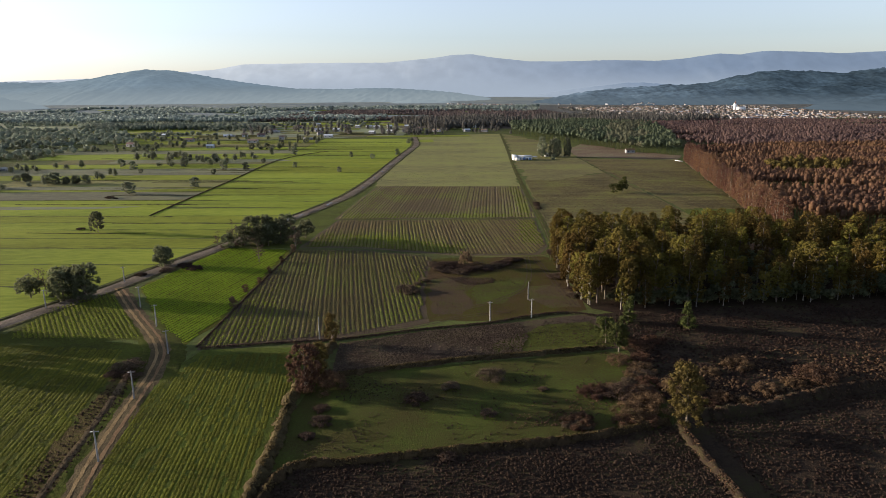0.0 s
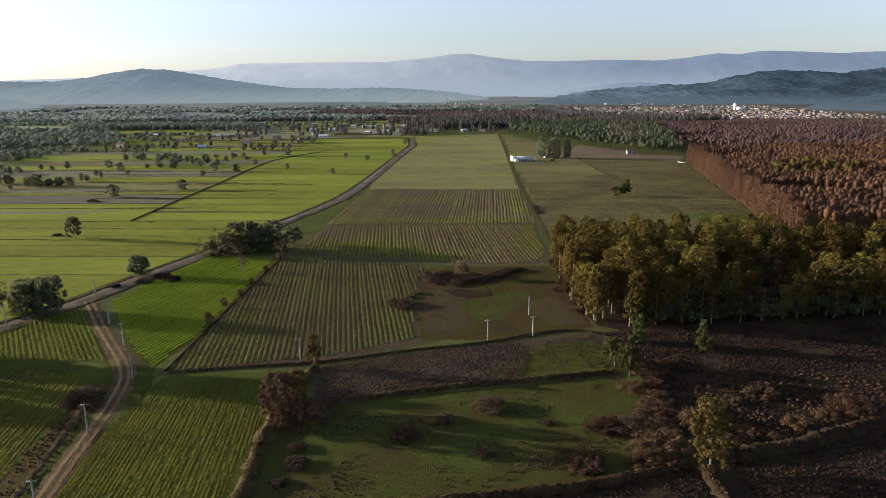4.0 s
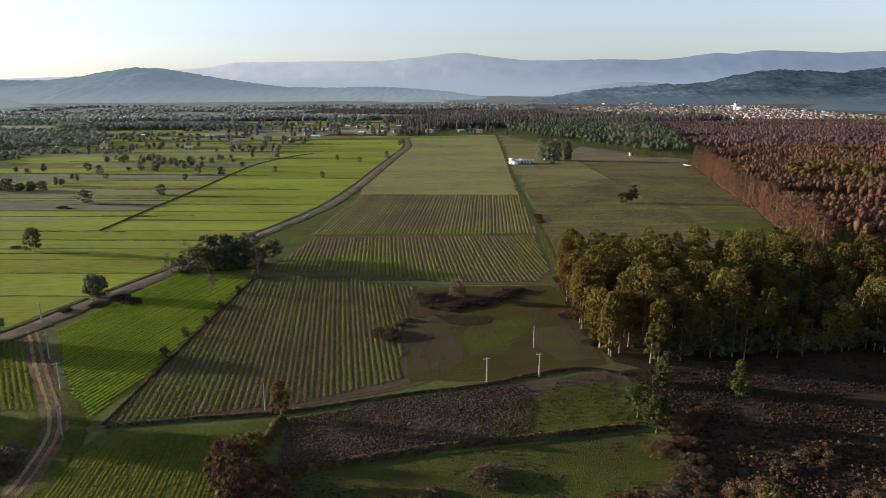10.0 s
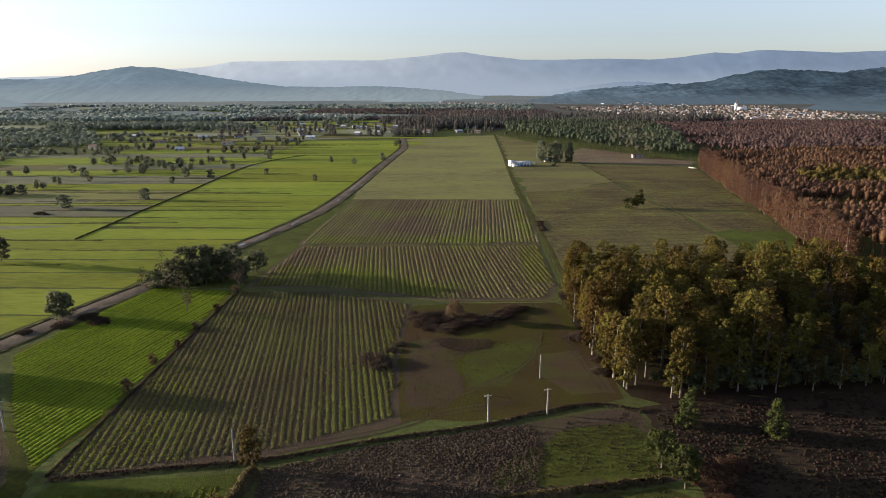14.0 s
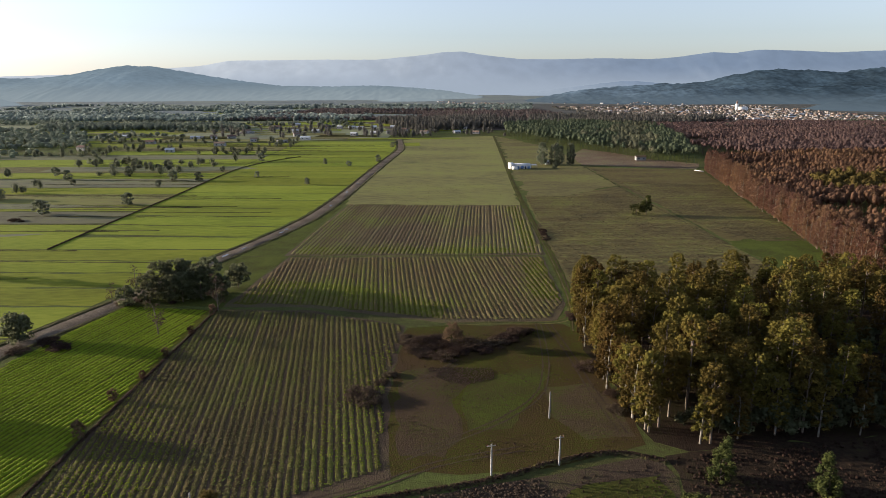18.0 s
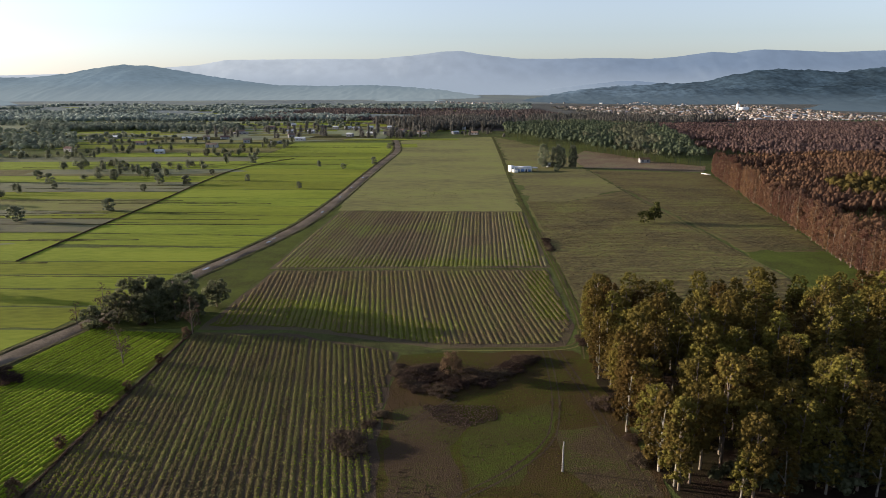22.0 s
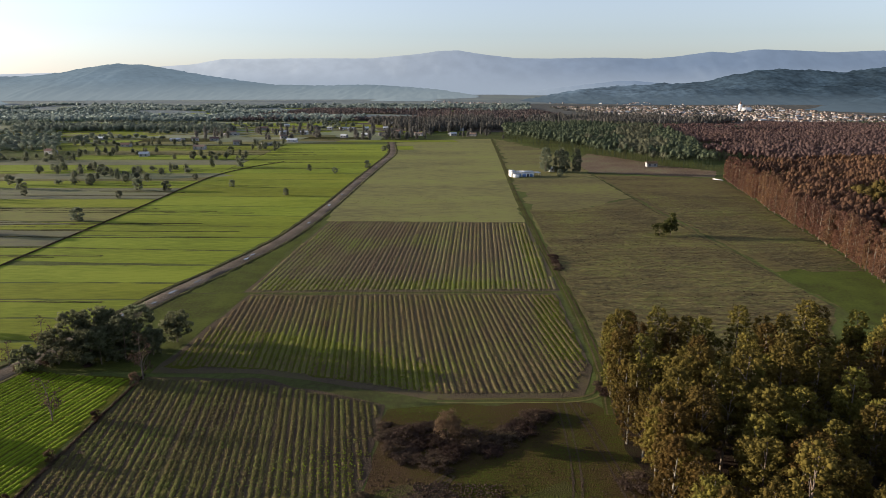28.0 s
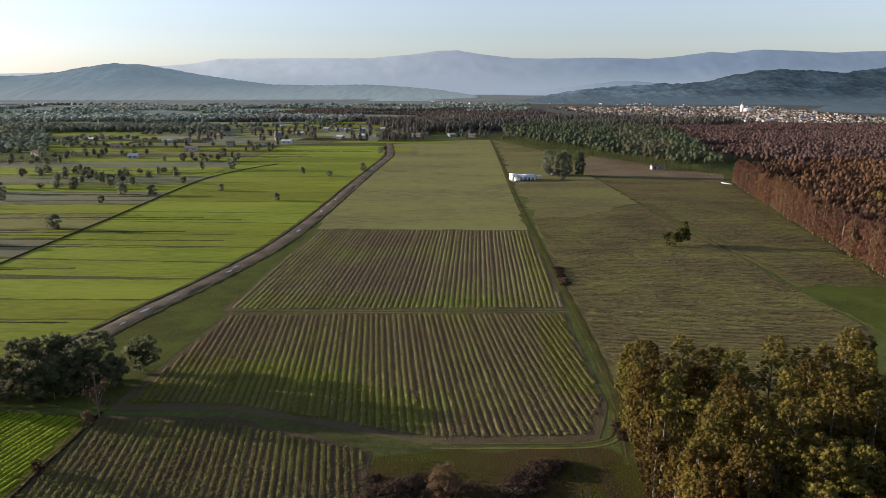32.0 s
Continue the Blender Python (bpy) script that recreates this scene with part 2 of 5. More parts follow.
M["trunk_dark"] = mat("grey brown bark", (0.10, 0.08, 0.06), (0.14, 0.11, 0.085), (0.18, 0.15, 0.12), 0.6, 3, bump=0.4)
M["pole"] = mat("weathered concrete", (0.195, 0.1875, 0.1725), (0.2475, 0.24, 0.225), (0.3, 0.2925, 0.2775), 0.5, 5, bump=0.2)
M["metal"] = mat("dark galvanised steel", (0.18, 0.18, 0.18), (0.22, 0.22, 0.22), (0.27, 0.27, 0.27), 1, 6, rough=0.5, spec=0.5)
M["ceramic"] = mat("brown glazed ceramic", (0.16, 0.09, 0.06), (0.18, 0.10, 0.07), (0.2, 0.12, 0.08), 1, 6, rough=0.25, spec=0.5)
M["white"] = mat("white render", (0.66, 0.65, 0.62), (0.74, 0.73, 0.70), (0.80, 0.79, 0.77), 0.15, 1.5, rough=0.85, bump=0.1, rand=0.12)
# white render dimmed in colour as haze dims the far town
M["town_white"] = mat("haze-dimmed town render", (0.21, 0.207, 0.204), (0.29, 0.285, 0.278), (0.385, 0.38, 0.372), 0.02, 0.2, rough=0.85, bump=0, rand=0.3)
M["roof"] = mat("clay roof", (0.14, 0.094, 0.078), (0.17, 0.118, 0.098), (0.2, 0.145, 0.12), 0.02, 2, rough=0.9, bump=0.4, rand=0.25)
M["roof_grey"] = mat("fibre cement roof", (0.40, 0.42, 0.44), (0.48, 0.50, 0.52), (0.55, 0.57, 0.58), 0.2, 2, rough=0.7, bump=0.2, rand=0.2)
M["glass"] = mat("dark window glass", (0.03, 0.035, 0.05), (0.035, 0.04, 0.06), (0.04, 0.05, 0.07), 0.3, 1, rough=0.08, bump=0, spec=0.6, rand=0)
M["blue"] = mat("blue painted metal", (0.10, 0.18, 0.34), (0.12, 0.21, 0.40), (0.15, 0.25, 0.45), 0.3, 2, rough=0.5, bump=0, spec=0.4)
def haze_mat(name, west, east, x0, x1, foot, z_top, grain=0.02, contrast=0.12, patch=0.004, haze_glow=0.8):
    """Far hills as a backdrop: haze put into colour and glow, paler towards the bright west and the foot, with wooded
    grain.
    """
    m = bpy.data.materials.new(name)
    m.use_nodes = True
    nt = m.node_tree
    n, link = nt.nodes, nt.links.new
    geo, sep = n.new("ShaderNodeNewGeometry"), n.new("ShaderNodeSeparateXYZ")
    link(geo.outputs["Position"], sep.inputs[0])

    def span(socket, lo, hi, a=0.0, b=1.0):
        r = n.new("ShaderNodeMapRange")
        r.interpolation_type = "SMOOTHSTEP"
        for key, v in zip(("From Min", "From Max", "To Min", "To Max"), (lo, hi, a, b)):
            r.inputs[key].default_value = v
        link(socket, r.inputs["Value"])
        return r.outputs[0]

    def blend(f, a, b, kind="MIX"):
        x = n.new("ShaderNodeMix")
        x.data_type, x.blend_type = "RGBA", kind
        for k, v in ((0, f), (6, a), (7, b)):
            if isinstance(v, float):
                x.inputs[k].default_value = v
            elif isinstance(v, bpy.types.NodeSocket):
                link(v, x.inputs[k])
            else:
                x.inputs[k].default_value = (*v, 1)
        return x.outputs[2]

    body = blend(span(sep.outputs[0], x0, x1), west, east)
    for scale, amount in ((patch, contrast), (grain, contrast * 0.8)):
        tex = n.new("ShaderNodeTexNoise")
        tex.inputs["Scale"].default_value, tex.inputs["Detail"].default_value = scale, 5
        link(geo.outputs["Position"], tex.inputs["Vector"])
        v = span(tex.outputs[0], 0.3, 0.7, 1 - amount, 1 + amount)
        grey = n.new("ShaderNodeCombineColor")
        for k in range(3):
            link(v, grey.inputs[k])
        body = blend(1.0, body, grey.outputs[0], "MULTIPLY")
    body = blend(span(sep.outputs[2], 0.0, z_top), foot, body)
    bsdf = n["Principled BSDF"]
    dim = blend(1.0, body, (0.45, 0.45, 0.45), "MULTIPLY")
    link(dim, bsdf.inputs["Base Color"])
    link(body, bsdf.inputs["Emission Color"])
    bsdf.inputs["Emission Strength"].default_value = haze_glow
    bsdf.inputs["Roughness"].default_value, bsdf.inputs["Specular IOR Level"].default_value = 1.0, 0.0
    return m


# haze is built into these glowing hill colours
M["mountain"] = haze_mat("haze-paled far mountains", (0.24, 0.266, 0.278), (0.092, 0.122, 0.158), -1900, 1900, (0.165, 0.196, 0.22), 200, 0.012, 0.045, 0.003)
M["mountain_east"] = haze_mat("haze-blue foothills", (0.14, 0.172, 0.2), (0.09, 0.12, 0.155), 300, 1500, (0.135, 0.165, 0.19), 90, 0.02, 0.06)
M["hill_left"] = haze_mat("haze-paled wooded hill", (0.08, 0.108, 0.122), (0.066, 0.094, 0.112), -2600, 0, (0.112, 0.138, 0.142), 110, 0.03, 0.09)
M["hill_right"] = haze_mat("wooded hill", (0.05, 0.07, 0.086), (0.02, 0.031, 0.039), 400, 1400, (0.04, 0.056, 0.066), 45, 0.045, 0.34, 0.006)


# ---- mesh helpers ----
def mesh_np(name, verts, faces, material, smooth=False):
    """A mesh from arrays: verts (n, 3) and faces (m, 3 or 4)."""
    verts, faces = np.asarray(verts, np.float32), np.asarray(faces, np.int32)
    me = bpy.data.meshes.new(name)
    k = faces.shape[1]
    me.vertices.add(len(verts))
    me.vertices.foreach_set("co", verts.ravel())
    me.loops.add(faces.size)
    me.loops.foreach_set("vertex_index", faces.ravel())
    me.polygons.add(len(faces))
    me.polygons.foreach_set("loop_start", np.arange(0, faces.size, k, dtype=np.int32))
    if smooth:
        me.polygons.foreach_set("use_smooth", np.ones(len(faces), bool))
    me.update(calc_edges=True)
    me.validate()
    me.materials.append(M[material])
    return me


def thing(name, label, category, group="", at=(0, 0, 0)):
    ob = tagged(new(name), label, category, group)
    ob.location = at
    return ob


def part(name, me, parent, label=""):
    ob = new(name, me)
    ob.parent = parent
    if label:
        ob["label"] = label
    return ob


def structure(name, me, label, category):
    return tagged(new(name, me), label, category, kind="structure")


def stuff(name, me, label, category):
    return tagged(new(name, me), label, category, kind="stuff")


def boxes(items):
    """Verts and quads of boxes (cx, cy, cz, sx, sy, sz)."""
    c = np.array([[-1, -1, -1], [1, -1, -1], [1, 1, -1], [-1, 1, -1], [-1, -1, 1], [1, -1, 1], [1, 1, 1], [-1, 1, 1]]) / 2
    f = np.array([[0, 3, 2, 1], [4, 5, 6, 7], [0, 1, 5, 4], [1, 2, 6, 5], [2, 3, 7, 6], [3, 0, 4, 7]])
    v = np.concatenate([c * it[3:] + it[:3] for it in np.array(items, float)])
    return v, np.concatenate([f + 8 * i for i in range(len(items))])


def tube(points, radii, sides=7):
    """A tapered tube along points, as verts and quads."""
    pts = np.array(points, float)
    out = []
    for i, (q, r) in enumerate(zip(pts, radii)):
        d = pts[min(i + 1, len(pts) - 1)] - pts[max(i - 1, 0)]
        d = d / np.linalg.norm(d)
        a = np.cross(d, (1, 0, 0) if abs(d[0]) < 0.8 else (0, 1, 0))
        a /= np.linalg.norm(a)
        b = np.cross(d, a)
        ang = np.arange(sides) * 2 * np.pi / sides
        out.append(q + r * (np.cos(ang)[:, None] * a + np.sin(ang)[:, None] * b))
    v = np.concatenate(out)
    f = [[i * sides + j, i * sides + (j + 1) % sides, (i + 1) * sides + (j + 1) % sides, (i + 1) * sides + j] for i in range(len(pts) - 1) for j in range(sides)]
    return v, np.array(f)


def joined(pieces):
    vs, fs, n = [], [], 0
    for v, f in pieces:
        vs.append(v)
        fs.append(np.asarray(f) + n)
        n += len(v)
    return np.concatenate(vs), np.concatenate(fs)


def leaves(rng, centres, radii, per, size, flat=0.8, up=0.0):
    """Clumps of small leaf sprays round the given centres, as verts and quads."""
    n = len(centres) * per
    c, r = np.repeat(centres, per, 0), np.repeat(radii, per)
    d = rng.normal(size=(n, 3))
    d[:, 2] += up
    d /= np.linalg.norm(d, axis=1)[:, None]
    at = c + d * (r * rng.uniform(0.55, 1.08, n))[:, None] * (1, 1, flat)
    nor = d + rng.normal(size=(n, 3)) * 0.4
    nor /= np.linalg.norm(nor, axis=1)[:, None]
    a = np.cross(nor, rng.normal(size=(n, 3)))
    a /= np.linalg.norm(a, axis=1)[:, None]
    b = np.cross(nor, a)
    s = (size * rng.uniform(0.6, 1.4, n))[:, None]
    v = np.stack([at - a * s, at + b * s * 0.7, at + a * s * 1.1, at - b * s * 0.8], 1).reshape(-1, 3)
    return v, np.arange(4 * n).reshape(-1, 4)


def inside(poly, x, y):
    """Which of the places lie in the polygon."""
    poly = np.array(poly, float)
    x, y = np.asarray(x), np.asarray(y)
    hit = np.zeros(x.shape, bool)
    for (x0, y0), (x1, y1) in zip(poly, np.roll(poly, -1, 0)):
        cross = ((y0 > y) != (y1 > y)) & (x < (x1 - x0) * (y - y0) / (y1 - y0 + 1e-9) + x0)
        hit ^= cross
    return hit


def scatter(rng, poly, gap, tries=30):
    """Places in a polygon, jittered from a grid of that gap."""
    poly = np.array(poly, float)
    lo, hi = poly.min(0), poly.max(0)
    gx, gy = np.meshgrid(np.arange(lo[0], hi[0], gap), np.arange(lo[1], hi[1], gap))
    gx = gx + rng.uniform(-0.45, 0.45, gx.shape) * gap
    gy = gy + rng.uniform(-0.45, 0.45, gy.shape) * gap
    ok = inside(poly, gx.ravel(), gy.ravel())
    return np.stack([gx.ravel()[ok], gy.ravel()[ok]], 1)


def smooth_path(points, step=3.0):
    """A Catmull-Rom line through the points, sampled about every step metres."""
    pts = np.array(points, float)
    pts = np.concatenate([[2 * pts[0] - pts[1]], pts, [2 * pts[-1] - pts[-2]]])
    out = []
    for i in range(1, len(pts) - 2):
        p0, p1, p2, p3 = pts[i - 1:i + 3]
        n = max(2, int(np.linalg.norm(p2 - p1) / step))
        for t in np.arange(n)[:, None] / n:
            out.append((0.5 * ((2 * p1) + (p2 - p0) * t + (2 * p0 - 5 * p1 + 4 * p2 - p3) * t ** 2 + (3 * p1 - p0 - 3 * p2 + p3) * t ** 3)))
    return np.array(out + [pts[-2]])


def ribbon(points, profile, step=3.0, rough=0.0, seed=0, wander=0.0):
    """A strip along a line; profile: (offset to the right, height) across it."""
    rng = np.random.default_rng(seed)
    c = smooth_path(points, step)
    d = np.gradient(c, axis=0)
    d /= np.linalg.norm(d, axis=1)[:, None]
    side = np.stack([d[:, 1], -d[:, 0]], 1)
    k = len(profile)
    off, hgt = np.array(profile, float).T
    jit = rng.normal(size=(len(c), k)) * wander
    xy = c[:, None] + side[:, None] * (off[None] + jit)[..., None]
    z = np.repeat(hgt[None], len(c), 0)
    z = z + rng.uniform(-1, 1, z.shape) * rough * (hgt > hgt.min() + 1e-3)
    v = np.concatenate([xy, z[..., None]], 2).reshape(-1, 3)
    n = len(c)
    i, j = np.meshgrid(np.arange(n - 1), np.arange(k - 1), indexing="ij")
    a = (i * k + j).ravel()
    return v, np.stack([a, a + k, a + k + 1, a + 1], 1)[:, ::-1]


def sheet(poly, z, wobble=0.6, seed=0, step=6.0):
    """A flat ngon with a slightly uneven border and a thin skirt below it."""
    rng = np.random.default_rng(seed)
    pts = np.array(poly, float)
    out = []
    for q0, q1 in zip(pts, np.roll(pts, -1, 0)):
        n = max(1, int(np.linalg.norm(q1 - q0) / step))
        for t in range(n):
            out.append(q0 + (q1 - q0) * t / n + rng.normal(size=2) * wobble * (0.3 if t == 0 else 1))
    out = np.array(out)
    me = bpy.data.meshes.new("field")
    n = len(out)
    v = [(*q, z) for q in out] + [(*q, -0.3) for q in out]
    f = [list(range(n))] + [[i, i + n, (i + 1) % n + n, (i + 1) % n] for i in range(n)]
    me.from_pydata(v, [], f)
    me.update()
    return me


def field(name, poly, material, label, z=0.03, wobble=0.6, seed=0, step=6.0):
    me = sheet(poly, z, wobble, seed, step)
    area = sum(x0 * y1 - x1 * y0 for (x0, y0), (x1, y1) in zip(poly, poly[1:] + poly[:1]))
    if area < 0:
        me.flip_normals()
    me.materials.append(M[material])
    return structure(name, me, label, "field")


def furrows(poly, way, gap, width, height, step=1.0, z=0.03, seed=0, broken=0.0, lump=0.35):
    """Crop ridges in a polygon, running along way (degrees from +x), each an uneven ridge."""
    rng = np.random.default_rng(seed)
    a = radians(way)
    d, s = np.array([math.cos(a), math.sin(a)]), np.array([-math.sin(a), math.cos(a)])
    pts = np.array(poly, float)
    us, vs = pts @ d, pts @ s
    n = int((us.max() - us.min()) / step) + 2
    u = us.min() + np.arange(n) * step
    off = np.array([-0.5, -0.3, 0.0, 0.3, 0.5]) * width
    hgt = np.array([-0.06, 0.75, 1.0, 0.75, -0.06])
    out = []
    for row in np.arange(vs.min() + gap / 2, vs.max(), gap):
        sway = row + 0.25 * np.sin(u * 0.03 + row * 0.01) + np.cumsum(rng.normal(size=n)) * 0.012
        xy = u[:, None] * d + sway[:, None] * s
        ok = inside(poly, xy[:, 0], xy[:, 1])
        if broken:
            ok &= np.convolve(rng.uniform(size=n + 4), np.ones(5) / 5, "valid")[:n] > broken
        scale = 1 + rng.uniform(-lump, lump, n)
        w = xy[:, None] + s * (off[None] * (0.8 + 0.4 * rng.uniform(size=(n, 1))))[..., None]
        h = z + height * hgt[None] * scale[:, None] + rng.uniform(-0.5, 0.5, (n, 5)) * height * lump * (hgt > 0)
        V = np.concatenate([w, h[..., None]], 2).reshape(-1, 3)
        i = np.nonzero(ok[:-1] & ok[1:])[0]
        if len(i) < 3:
            continue
        F = np.concatenate([np.stack([i * 5 + j, i * 5 + j + 5, i * 5 + j + 6, i * 5 + j + 1], 1)[:, ::-1] for j in range(4)])
        used = np.unique(F)
        remap = np.zeros(len(V), int)
        remap[used] = np.arange(len(used))
        out.append((V[used], remap[F]))
    return out


# ---- ground ----
def ground_sheet():
    g = np.concatenate([np.linspace(-6000, -800, 14), np.linspace(-700, 700, 57), np.linspace(800, 6000, 14)])
    gy = np.concatenate([np.linspace(-1500, 0, 10), np.linspace(25, 1200, 48), np.linspace(1300, 6000, 24)])
    x, y = np.meshgrid(g, gy, indexing="ij")
    k = len(gy)
    i, j = np.meshgrid(np.arange(len(g) - 1), np.arange(k - 1), indexing="ij")
    a = (i * k + j).ravel()
    return mesh_np("ground", np.stack([x, y, x * 0], 2).reshape(-1, 3), np.stack([a, a + k, a + k + 1, a + 1], 1), "ground")


structure("ground", ground_sheet(), "dry olive grassland of the wide flat valley", "ground")

ROAD = [(-190, 60), (-160, 130), (-137, 190), (-131, 205), (-121, 228), (-113, 257), (-101, 293), (-86, 350), (-76, 384), (-66, 425), (-61, 458), (-55, 525), (-49, 620), (-42, 720), (-36, 800), (-36, 840), (-40, 900), (-46, 980)]
TRACK = [(-50, 30), (-60, 75), (-66, 102), (-69, 117), (-72, 137), (-74.5, 154), (-78, 167), (-84, 178), (-94, 192), (-104, 206), (-114, 221), (-119, 228)]
FARM_TRACK = [(44, 262), (47, 280), (49.5, 305), (52, 355), (54.5, 431), (60, 560), (68, 700), (76, 845), (84, 1000)]

DRILLED = field("field", [(-35, 20), (-36, 141), (-33, 172), (-67, 169), (-74, 140), (-67, 100), (-45, 20)], "lush_soil", "dark green young crop field with fine drill rows", 0.03, seed=1)
field("field", [(-30, 173), (-6, 182), (12, 187), (46, 196), (47, 168), (43, 167), (1, 159), (-29, 151)], "bramble_soil", "rough brown bramble and grass strip by a ditch", 0.035, seed=2)
field("field", [(-34, 150), (0, 158), (43, 166), (50, 160), (50, 127), (24, 120), (-1, 116), (-34, 110)], "pasture", "rough green pasture dotted with brown tussocks", 0.03, seed=3)
field("field", [(-35, 109), (0, 115), (47, 126), (51, 122), (53, 100), (61, 10), (-35, 10)], "scrub", "brown tussocky scrubland in low light", 0.035, seed=4)
field("field", [(47.5, 196), (200, 220), (300, 190), (300, 20), (60.6, 20), (52.6, 100), (50.4, 124)], "scrub", "dark brown scrub and rank grass in shade", 0.03, seed=5)
# dark scrub sheet stands in for shade on the grove floor
field("field", [(47, 201), (60, 198), (118, 204), (206, 212), (206, 262), (170, 276), (136, 291), (95, 286), (50, 289), (45, 262), (45, 230)], "scrub", "darkened leaf litter standing in for shade under the grove", 0.036, 1.0, seed=25)
VIVID = field("field", [(-111, 228), (-99, 289), (-69, 283), (-69, 228), (-70, 191), (-73, 172), (-82, 183), (-92, 197)], "lush_dim", "vivid green crop field with diagonal drill rows", 0.03, seed=6)
PLOUGH = field("field", [(-69, 169), (-68.5, 230), (-66, 284), (-40, 283), (-6, 268), (-8, 222), (-5, 189), (-30, 177)], "soil", "brown ploughed field with straight green crop rows", 0.035, seed=7)
field("field", [(-6, 190), (-8, 222), (-5, 266), (12, 268), (41, 268), (46, 262), (45, 200), (20, 191)], "clearing", "patchy green and brown grass clearing with wheel marks", 0.03, seed=8)
STRIPED = field("field", [(-66, 286), (-58, 349), (48, 348), (46, 287), (40, 271), (5, 270), (-38, 285)], "soil", "row crop field striped green and brown", 0.04, 0.3, seed=9)
RIDGED = field("field", [(-60.5, 352), (-49, 474), (54.5, 467), (50, 351)], "soil", "ploughed row crop field with long parallel ridges", 0.04, 0.3, seed=10)
field("field", [(-82, 352), (-61.5, 352), (-51, 480), (-56, 520), (-66, 420)], "grass_green", "grass verge field beside the road", 0.03, seed=11)
field("field", [(-51, 474), (-52, 560), (-46, 640), (-39, 740), (-33, 830), (-38, 945), (20, 990), (83, 1000), (75, 845), (67, 700), (59, 560), (53.5, 468)], "plain", "broad olive stubble field", 0.03, seed=12)
field("field", [(61, 505), (70, 700), (79, 845), (88, 1000), (126, 858), (135, 745), (131, 655), (132, 540), (112, 525), (84, 498)], "olivefield", "olive grass field beside the white farm building", 0.03, 2.5, seed=13, step=5.0)
STUBBLE_A = field("field", [(53, 353), (57, 430), (61, 503), (84, 496), (112, 523), (132, 538), (134, 460), (135, 400), (135, 330), (110, 290), (50, 292)], "brownfield", "brown stubble field behind the eucalyptus grove", 0.03, seed=14)
STUBBLE_B = field("field", [(134, 545), (134, 650), (222, 625), (206, 536), (193, 482), (180, 413), (170, 370), (160, 330), (137, 330), (137, 400), (136, 460)], "brownfield", "brown grass field along the russet wood", 0.035, seed=15)
field("field", [(133, 664), (138, 745), (166, 810), (187, 770), (208, 705), (240, 668), (222, 630)], "reddish", "russet brush field before the pine wood", 0.03, seed=16)
PLOT = field("field", [(-132, 207), (-122, 226), (-116, 220), (-96, 192), (-86, 176), (-130, 177)], "lush_soil", "small green plot with drill rows beside the track", 0.03, seed=17)
WESTCROP = field("field", [(-136, 184), (-80, 172), (-76, 160), (-74, 140), (-68, 105), (-55, 30), (-170, 30)], "lush_soil", "green crop field beside the dirt track", 0.025, seed=18)

field("field", [(-71, 100), (-75, 137), (-78, 156), (-84, 158), (-82, 140), (-78, 100), (-68, 40), (-60, 40)], "clearing", "dry brown strip between track and crop", 0.04, 0.5, seed=19, step=2.0)

field("field", [(14, 166), (13, 172), (22, 180), (30, 187), (45, 190), (46, 169)], "grass_green", "lit green grass patch along the ditch", 0.045, 0.7, seed=22, step=2.5)
field("field", [(-97, 289), (-66, 286), (-59, 351), (-80, 351), (-90, 325)], "grass_green", "grassy corner between road and row crop", 0.032, seed=23)
field("field", [(137, 322), (136, 372), (172, 384), (166, 335), (161, 312), (140, 300)], "grass_green", "green grass corner beside the russet wood", 0.04, 0.6, seed=24, step=3.0)
field("field", [(-5, 236), (6, 238), (12, 229), (7, 220), (9, 208), (5, 196), (-4, 197), (-6, 215)], "bare_patch", "bare brown patch with wheel marks in the clearing", 0.04, 0.4, seed=26, step=3.0)
field("field", [(29, 226), (40, 228), (44, 218), (44, 203), (34, 202), (28, 212)], "bare_patch", "brown dead grass beside the grove edge", 0.04, 0.4, seed=27, step=3.0)
field("field", [(13, 230), (29, 238), (31, 232), (25, 219), (19, 207), (10, 206), (9, 220)], "clear_green", "fresh green grass of the clearing", 0.043, 0.4, seed=28, step=3.0)
field("field", [(-33, 858), (-14, 858), (-16, 905), (-36, 902)], "meadow", "small bright green plot at the end of the road", 0.05, 0.5, seed=29)
for k, poly in enumerate([[(-330, 388), (-214, 390), (-186, 397), (-330, 402)], [(-330, 640), (-200, 636), (-150, 652), (-168, 668), (-330, 672)], [(-330, 470), (-240, 466), (-176, 470), (-240, 482), (-330, 486)]]):
    field("field", poly, "grey_plot", "grey wet strip between the meadows", 0.052, 0.6, seed=70 + k, step=5.0)
# wide green meadows beyond the road, in strips parted by ditches
rng = np.random.default_rng(40)
road_y, road_x = np.array([q[1] for q in ROAD]), np.array([q[0] for q in ROAD])
cuts = [150, 196, 232, 262, 290, 310, 329, 347, 366, 390, 413, 438, 462, 490, 517, 552, 590, 630, 665, 700, 740, 785, 830, 880, 925]
for i, (y0, y1) in enumerate(zip(cuts, cuts[1:])):
    def edge(yy):
        return float(np.interp(yy, road_y, road_x)) - 5.5
    tilt = 6
    west = -167.6 if y0 > 370 else -330
    field("meadow", [(west, y0 + 0.7 + tilt), (edge(y0 - tilt), y0 + 0.7 - tilt * 0.4), (edge(y1 - tilt), y1 - 0.7 - tilt * 0.4), (west, y1 - 0.7 + tilt)], "meadow", "bright green meadow strip parted by dark ditches", 0.03, 0.35, seed=100 + i)
cuts = [380, 415, 450, 470, 510, 540, 585, 620, 660, 720, 760, 800, 850, 900]
